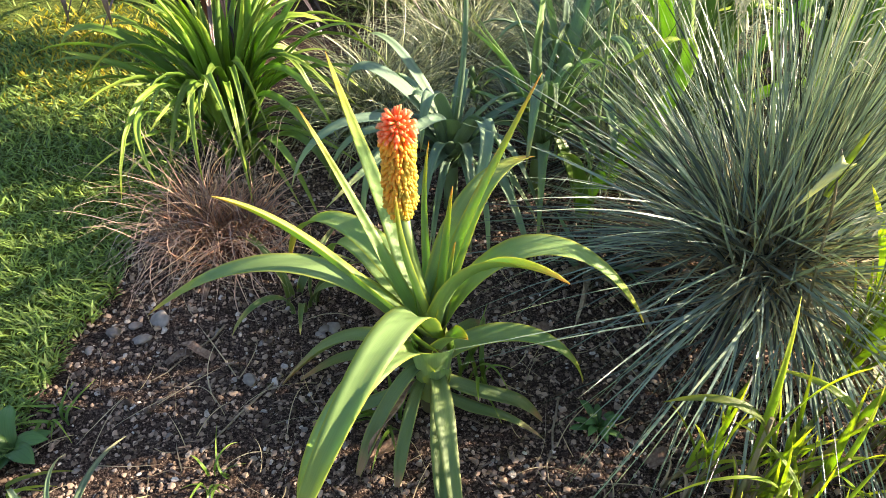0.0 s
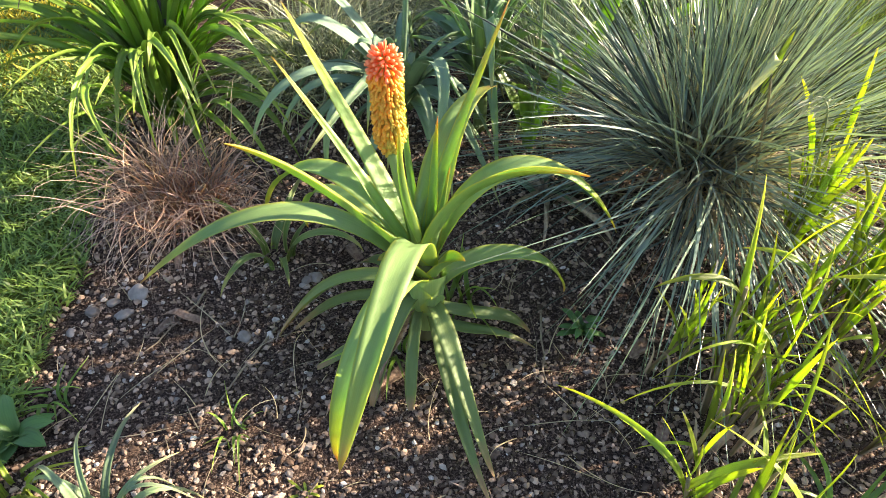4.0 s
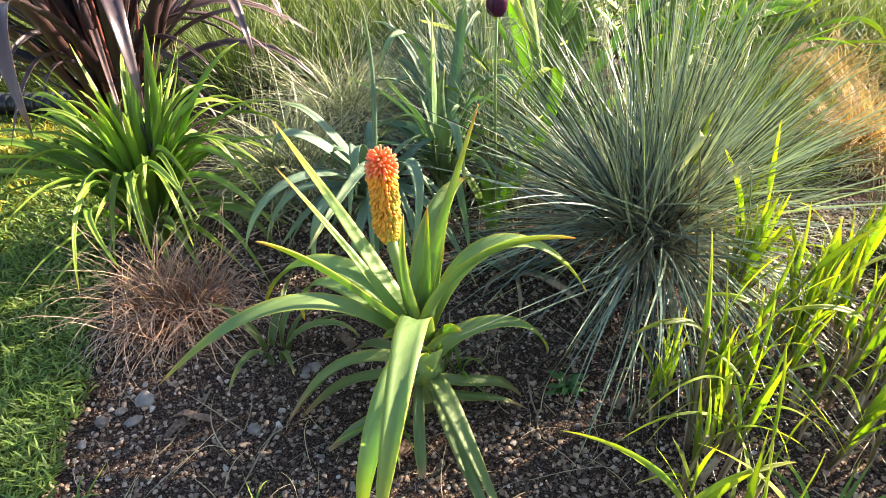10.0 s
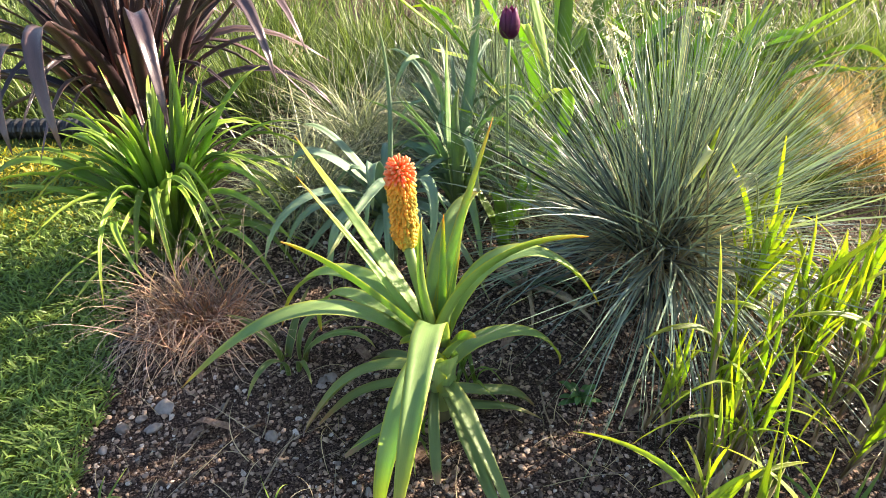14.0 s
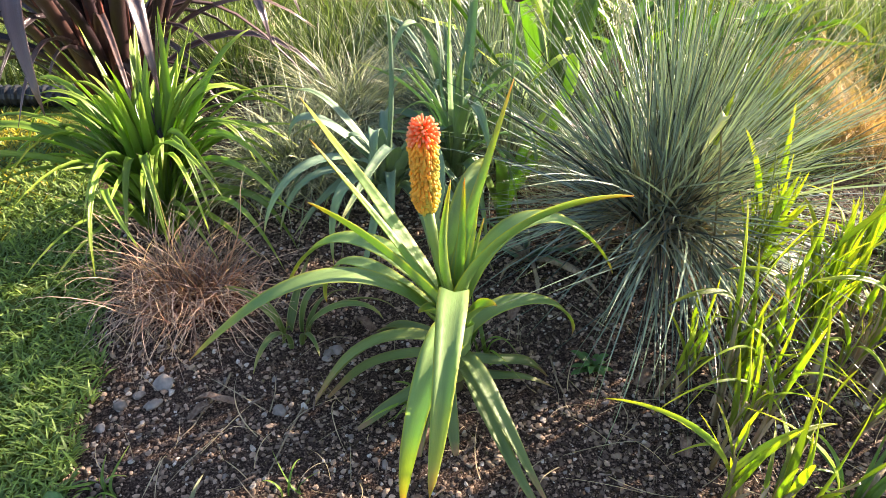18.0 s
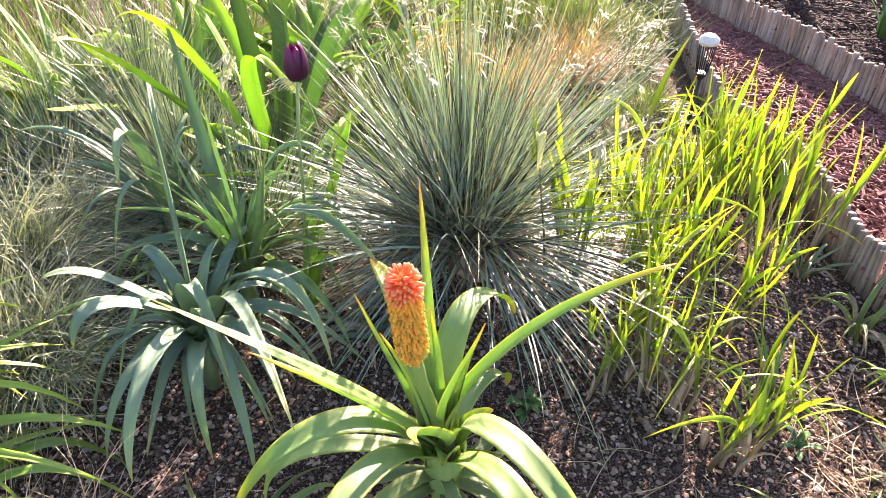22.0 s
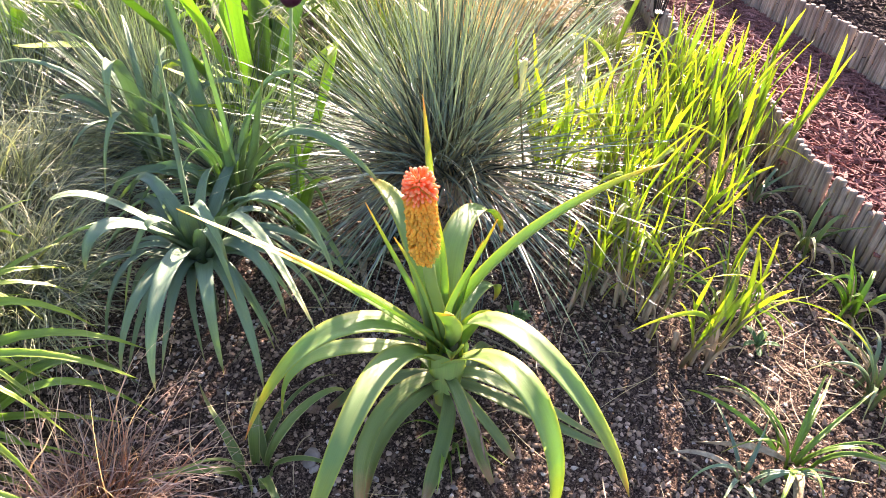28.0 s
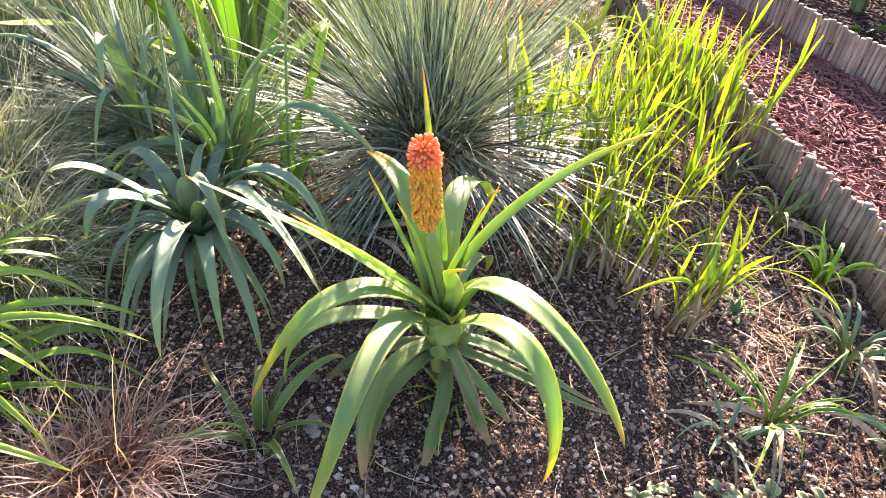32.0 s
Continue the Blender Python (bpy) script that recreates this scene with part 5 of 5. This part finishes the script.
little("poker_offset", "young side shoot at the poker's foot", (-0.07, 0.90, 0), LILY, 10, 0.12, 0.1, 0.012, 84)


def weed(name, label, at, mat, n, size, seed, height):
    """A little weed: round leaves on short stalks."""
    r = random.Random(seed)
    ob = thing(name, at, label, "weed")
    for i in range(n):
        a = i * 2.4 + r.uniform(-0.3, 0.3)
        d = np.array([math.cos(a), math.sin(a), 0])
        far, z = r.uniform(0.012, 0.045), r.uniform(0.3, 1.0) * height
        part("leaf", strap("leaf", ((0, 0, 0), d * far * 0.4 + [0, 0, z], d * far + [0, 0, z * 1.1], d * (far + size) + [0, 0, z * 0.85]), size * 0.85, 9, fold=0.12, wide=0.72, thick=0.0006), mat, ob)
    return ob


weed("round_leaf_weed", "small weed with round green leaves on the soil", (0.375, 0.92, 0), WEED, 14, 0.02, 91, 0.05)
weed("round_leaf_weed", "small weed with round green leaves", (0.62, 0.30, 0), WEED, 6, 0.02, 92, 0.03)
weed("round_leaf_weed", "low weed with broad leaves at the lawn's edge", (-0.83, 0.78, 0), WEED, 8, 0.05, 93, 0.06)
weed("green_moss_weed", "tiny yellow-green weed in the soil", (0.06, 0.08, 0), WHEAT, 12, 0.008, 94, 0.015)
weed("green_moss_weed", "tiny yellow-green weed in the soil", (-0.25, 0.60, 0), WHEAT, 7, 0.007, 95, 0.02)


def ground_cover():
    g = np.random.default_rng(96)
    ob = thing("stonecrop", (-0.10, 0.20, 0), "low stonecrop mat with grey-green and pink-tipped leaves", "plant")
    for i in range(60):
        x, y = g.uniform(-0.1, 0.13), g.uniform(-0.24, 0.24)
        x += -0.35 * y
        for j in range(4):
            a = g.uniform(0, 6.28)
            d = np.array([math.cos(a), math.sin(a), 0])
            b = np.array([x, y, 0.0])
            z = g.uniform(0.02, 0.045)
            part("leaf", strap("leaf", (b + [0, 0, z * 0.5], b + d * 0.008 + [0, 0, z], b + d * 0.018 + [0, 0, z * 1.1], b + d * 0.034 + [0, 0, z]), 0.026, 6, fold=0.2, wide=0.62, thick=0.002), SEDUM, ob)
        for j in range(3 if i % 3 == 0 else 0):
            a = j * 2.1 + i
            d = np.array([math.cos(a), math.sin(a), 0])
            b = np.array([x, y, 0.045])
            part("flower_bud", strap("flower_bud", (b, b + d * 0.004 + [0, 0, 0.005], b + d * 0.008 + [0, 0, 0.009], b + d * 0.012 + [0, 0, 0.01]), 0.012, 6, fold=0.2, wide=0.6, thick=0.002), SEDUM_PINK, ob, "pink bud")


ground_cover()


# ---- dry stalks, twigs and fallen leaves ----
def straws():
    g = np.random.default_rng(97)
    n = 330
    x = np.concatenate([g.normal(0.62, 0.2, 110), g.uniform(-0.8, 1.2, 220)])
    y = np.concatenate([g.normal(0.22, 0.13, 110), g.uniform(0.35, 1.5, 220)])
    az = g.uniform(0, 6.28, n)
    ln = g.uniform(0.04, 0.2, n)
    base = np.stack([x, y, np.full(n, 0.012)], 1)
    tip = base + np.stack([np.cos(az) * ln, np.sin(az) * ln, g.uniform(0.0, 0.03, n)], 1)
    bow = np.stack([g.normal(0, 0.22, n) * ln, g.normal(0, 0.22, n) * ln, g.uniform(0.0, 0.12, n) * ln], 1)
    return blades("dry_stalks", base, tip, bow, g.uniform(0.0010, 0.0030, n), 9, g.uniform(-1, 1, n))


tagged(part("dry_stalks", straws(), STRAW_LEAF, None), "dry pale grass stalks lying on the soil", "straw", kind="stuff")
LITTER = wood_material("litter", (0.10, 0.07, 0.052), (0.36, 0.28, 0.22), True)
tagged(part("soil_litter", chips("soil_litter", lambda x: max(near_edging(x) + 0.06, -0.1), lambda x: 1.75, 0.010, -0.84, 1.5, 1500, 13, 0.022), LITTER, None), "small bits of brown bark and dead leaf strewn on the soil", "litter", kind="stuff")
for a, b in (((0.16, 0.42), (0.10, 0.17)), ((-0.5, 1.16), (-0.62, 0.98)), ((-0.33, 1.02), (-0.44, 0.82)), ((0.30, 1.0), (0.26, 0.78)), ((0.02, 0.30), (-0.05, 0.12))):
    bm = bmesh.new()
    pts = [Vector((a[0], a[1], 0)).lerp(Vector((b[0], b[1], 0)), t / 5) + Vector((random.uniform(-0.006, 0.006), random.uniform(-0.006, 0.006), 0)) for t in range(6)]
    tube(bm, [(p.x, p.y, soil_height(p.x, p.y) + 0.004) for p in pts], [0.003, 0.0028, 0.0026, 0.0024, 0.002, 0.0012], 6)
    tagged(part("twig", bm, STRAW, None), "thin dry twig lying on the soil", "twig", "twigs on the soil")
for x, y, az, ln, w in ((0.474, 0.846, 0.4, 0.05, 0.035), (-0.50, 1.05, 2.8, 0.10, 0.026), (-0.60, 1.03, 0.6, 0.06, 0.022), (-0.58, 1.24, 1.5, 0.05, 0.02), (-0.04, 0.86, 4.0, 0.10, 0.034), (0.25, 1.16, 0.9, 0.06, 0.03), (0.46, 0.62, 1.2, 0.05, 0.03), (-0.13, 1.22, 2.2, 0.06, 0.034)):
    d = np.array([math.cos(az), math.sin(az), 0])
    b = np.array([x, y, soil_height(x, y) + 0.004])
    me = strap("fallen_leaf", (b, b + d * ln * 0.3 + [0, 0, 0.025], b + d * ln * 0.7 + [0, 0, 0.022], b + d * ln + [0, 0, 0.006]), w, 10, fold=0.3, wide=0.5, thick=0.0008, roll=0.5, wave=0.2)
    tagged(part("fallen_leaf", me, DEAD, None), "withered curled brown leaf lying on the soil", "dead leaf", "fallen leaves")


# ---- stick edgings ----
def stick_meshes():
    out = []
    for i in range(6):
        r = random.Random(300 + i)
        bm = bmesh.new()
        w = r.uniform(0.0125, 0.0155)
        knot = r.uniform(0.03, 0.13)
        tube(bm, [(0, 0, -0.06), (0, 0, knot - 0.006), (0, 0, knot), (0, 0, knot + 0.006), (0, 0, 0.172), (0, 0, 0.175), (0, 0, 0.174), (0, 0, 0.15)], [w, w, w * 1.09, w, w * 0.97, w * 0.9, w * 0.66, w * 0.6], 10)
        me = bpy.data.meshes.new("stick")
        bm.to_mesh(me)
        bm.free()
        me.materials.append(STICK)
        out.append(me)
    return out


STICKS = stick_meshes()


def edging(name, label, foot, x0, x1, z, seed, tall=1.0):
    r = random.Random(seed)
    ob = thing(name, (0, 0, 0), label, "edging", kind="structure")
    x, i = x0, 0
    while x < x1:
        y = foot(x)
        dx = 0.001
        slope = (foot(x + dx) - y) / dx
        st = new("stick", STICKS[r.randrange(6)])
        st.parent = ob
        st.matrix_basis = Matrix.Translation((x, y, z + r.uniform(-0.008, 0.006))) @ Euler((r.uniform(-0.04, 0.04), r.uniform(-0.03, 0.03), r.uniform(0, 6.28))).to_matrix().to_4x4() @ Matrix.Diagonal((1, 1, tall * r.uniform(0.95, 1.04), 1))
        x += 0.0285 / math.sqrt(1 + slope * slope)
        i += 1


edging("stick_edging", "low edging of weathered hollow cane sticks in the soil", near_edging, -0.6, 4.2, 0.0, 1, 1.05)
edging("stick_edging", "low edging of weathered hollow cane sticks holding the neighbouring bed", far_edging, 0.9, 5.2, 0.02, 2, 1.3)

# ---- lamp ----
lamp = thing("garden_lamp", (2.12, 0.98, 0), "black solar garden lamp on a stake with a pale cap", "lamp")
bm = bmesh.new()
tube(bm, [(0, 0, -0.03), (0, 0, 0.27)], [0.008, 0.008], 10)
part("stake", bm, BLACK, lamp)
bm = bmesh.new()
tube(bm, [(0, 0, 0.27), (0, 0, 0.29), (0, 0, 0.30)], [0.012, 0.022, 0.024], 16)
part("collar", bm, BLACK, lamp)
bar = bmesh.new()
tube(bar, [(0.022, 0, 0.30), (0.030, 0, 0.36), (0.034, 0, 0.42)], [0.0025, 0.0025, 0.0025], 6)
bar_mesh = bpy.data.meshes.new("bar")
bar.to_mesh(bar_mesh)
bar.free()
for i in range(10):
    b = part("bar", bar_mesh, BLACK, lamp)
    b.rotation_euler[2] = i * math.pi / 5
bm = bmesh.new()
tube(bm, [(0, 0, 0.418), (0, 0, 0.43), (0, 0, 0.445), (0, 0, 0.455)], [0.037, 0.041, 0.037, 0.022], 20)
part("cap", bm, CAP, lamp, "pale round lamp cap")


# ---- pebbles and clods on the soil ----
def scatter(n, seed, lo, hi, power):
    g = np.random.default_rng(seed)
    pts, sizes = [], []
    while len(pts) < n:
        x, y = g.uniform(-0.95, 1.7), g.uniform(-0.3, 2.0)
        if x < lawn_edge(y) + 0.02 or y < near_edging(x) + 0.03:
            continue
        s = lo + (hi - lo) * g.random() ** power
        pts.append((x, y, soil_height(x, y) + s * 0.15))
        sizes.append(s)
    return pts, sizes


tagged(part("pebbles", lumps_mesh("pebbles", *scatter(11000, 61, 0.0014, 0.0092, 5.6), 61), PEBBLE, None), "small grey and tan pebbles strewn over the soil", "pebbles", kind="stuff")
tagged(part("soil_clods", lumps_mesh("soil_clods", *scatter(78000, 62, 0.0013, 0.0090, 3.6), 62), CLOD, None), "dark crumbs and clods of soil", "soil", kind="stuff")
for i, (x, y, s) in enumerate(((-0.757, 1.109, 0.019), (-0.685, 1.097, 0.018), (-0.664, 1.158, 0.02), (-0.398, 1.0, 0.02), (-0.236, 1.164, 0.016), (-0.263, 1.141, 0.012), (-0.258, 1.157, 0.013), (-0.19, 0.782, 0.01), (-0.72, 1.14, 0.014), (-0.80, 1.06, 0.012))):
    bm = bmesh.new()
    lump(bm, (0, 0, 0), s, random.Random(700 + i), 0.6, 3)
    for f in bm.faces:
        f.smooth = True
    ob = part("stone", bm, STONE, None)
    ob.location = (x, y, soil_height(x, y) + s * 0.3)
    tagged(ob, "smooth grey stone lying on the soil", "stone", "stones on the soil")
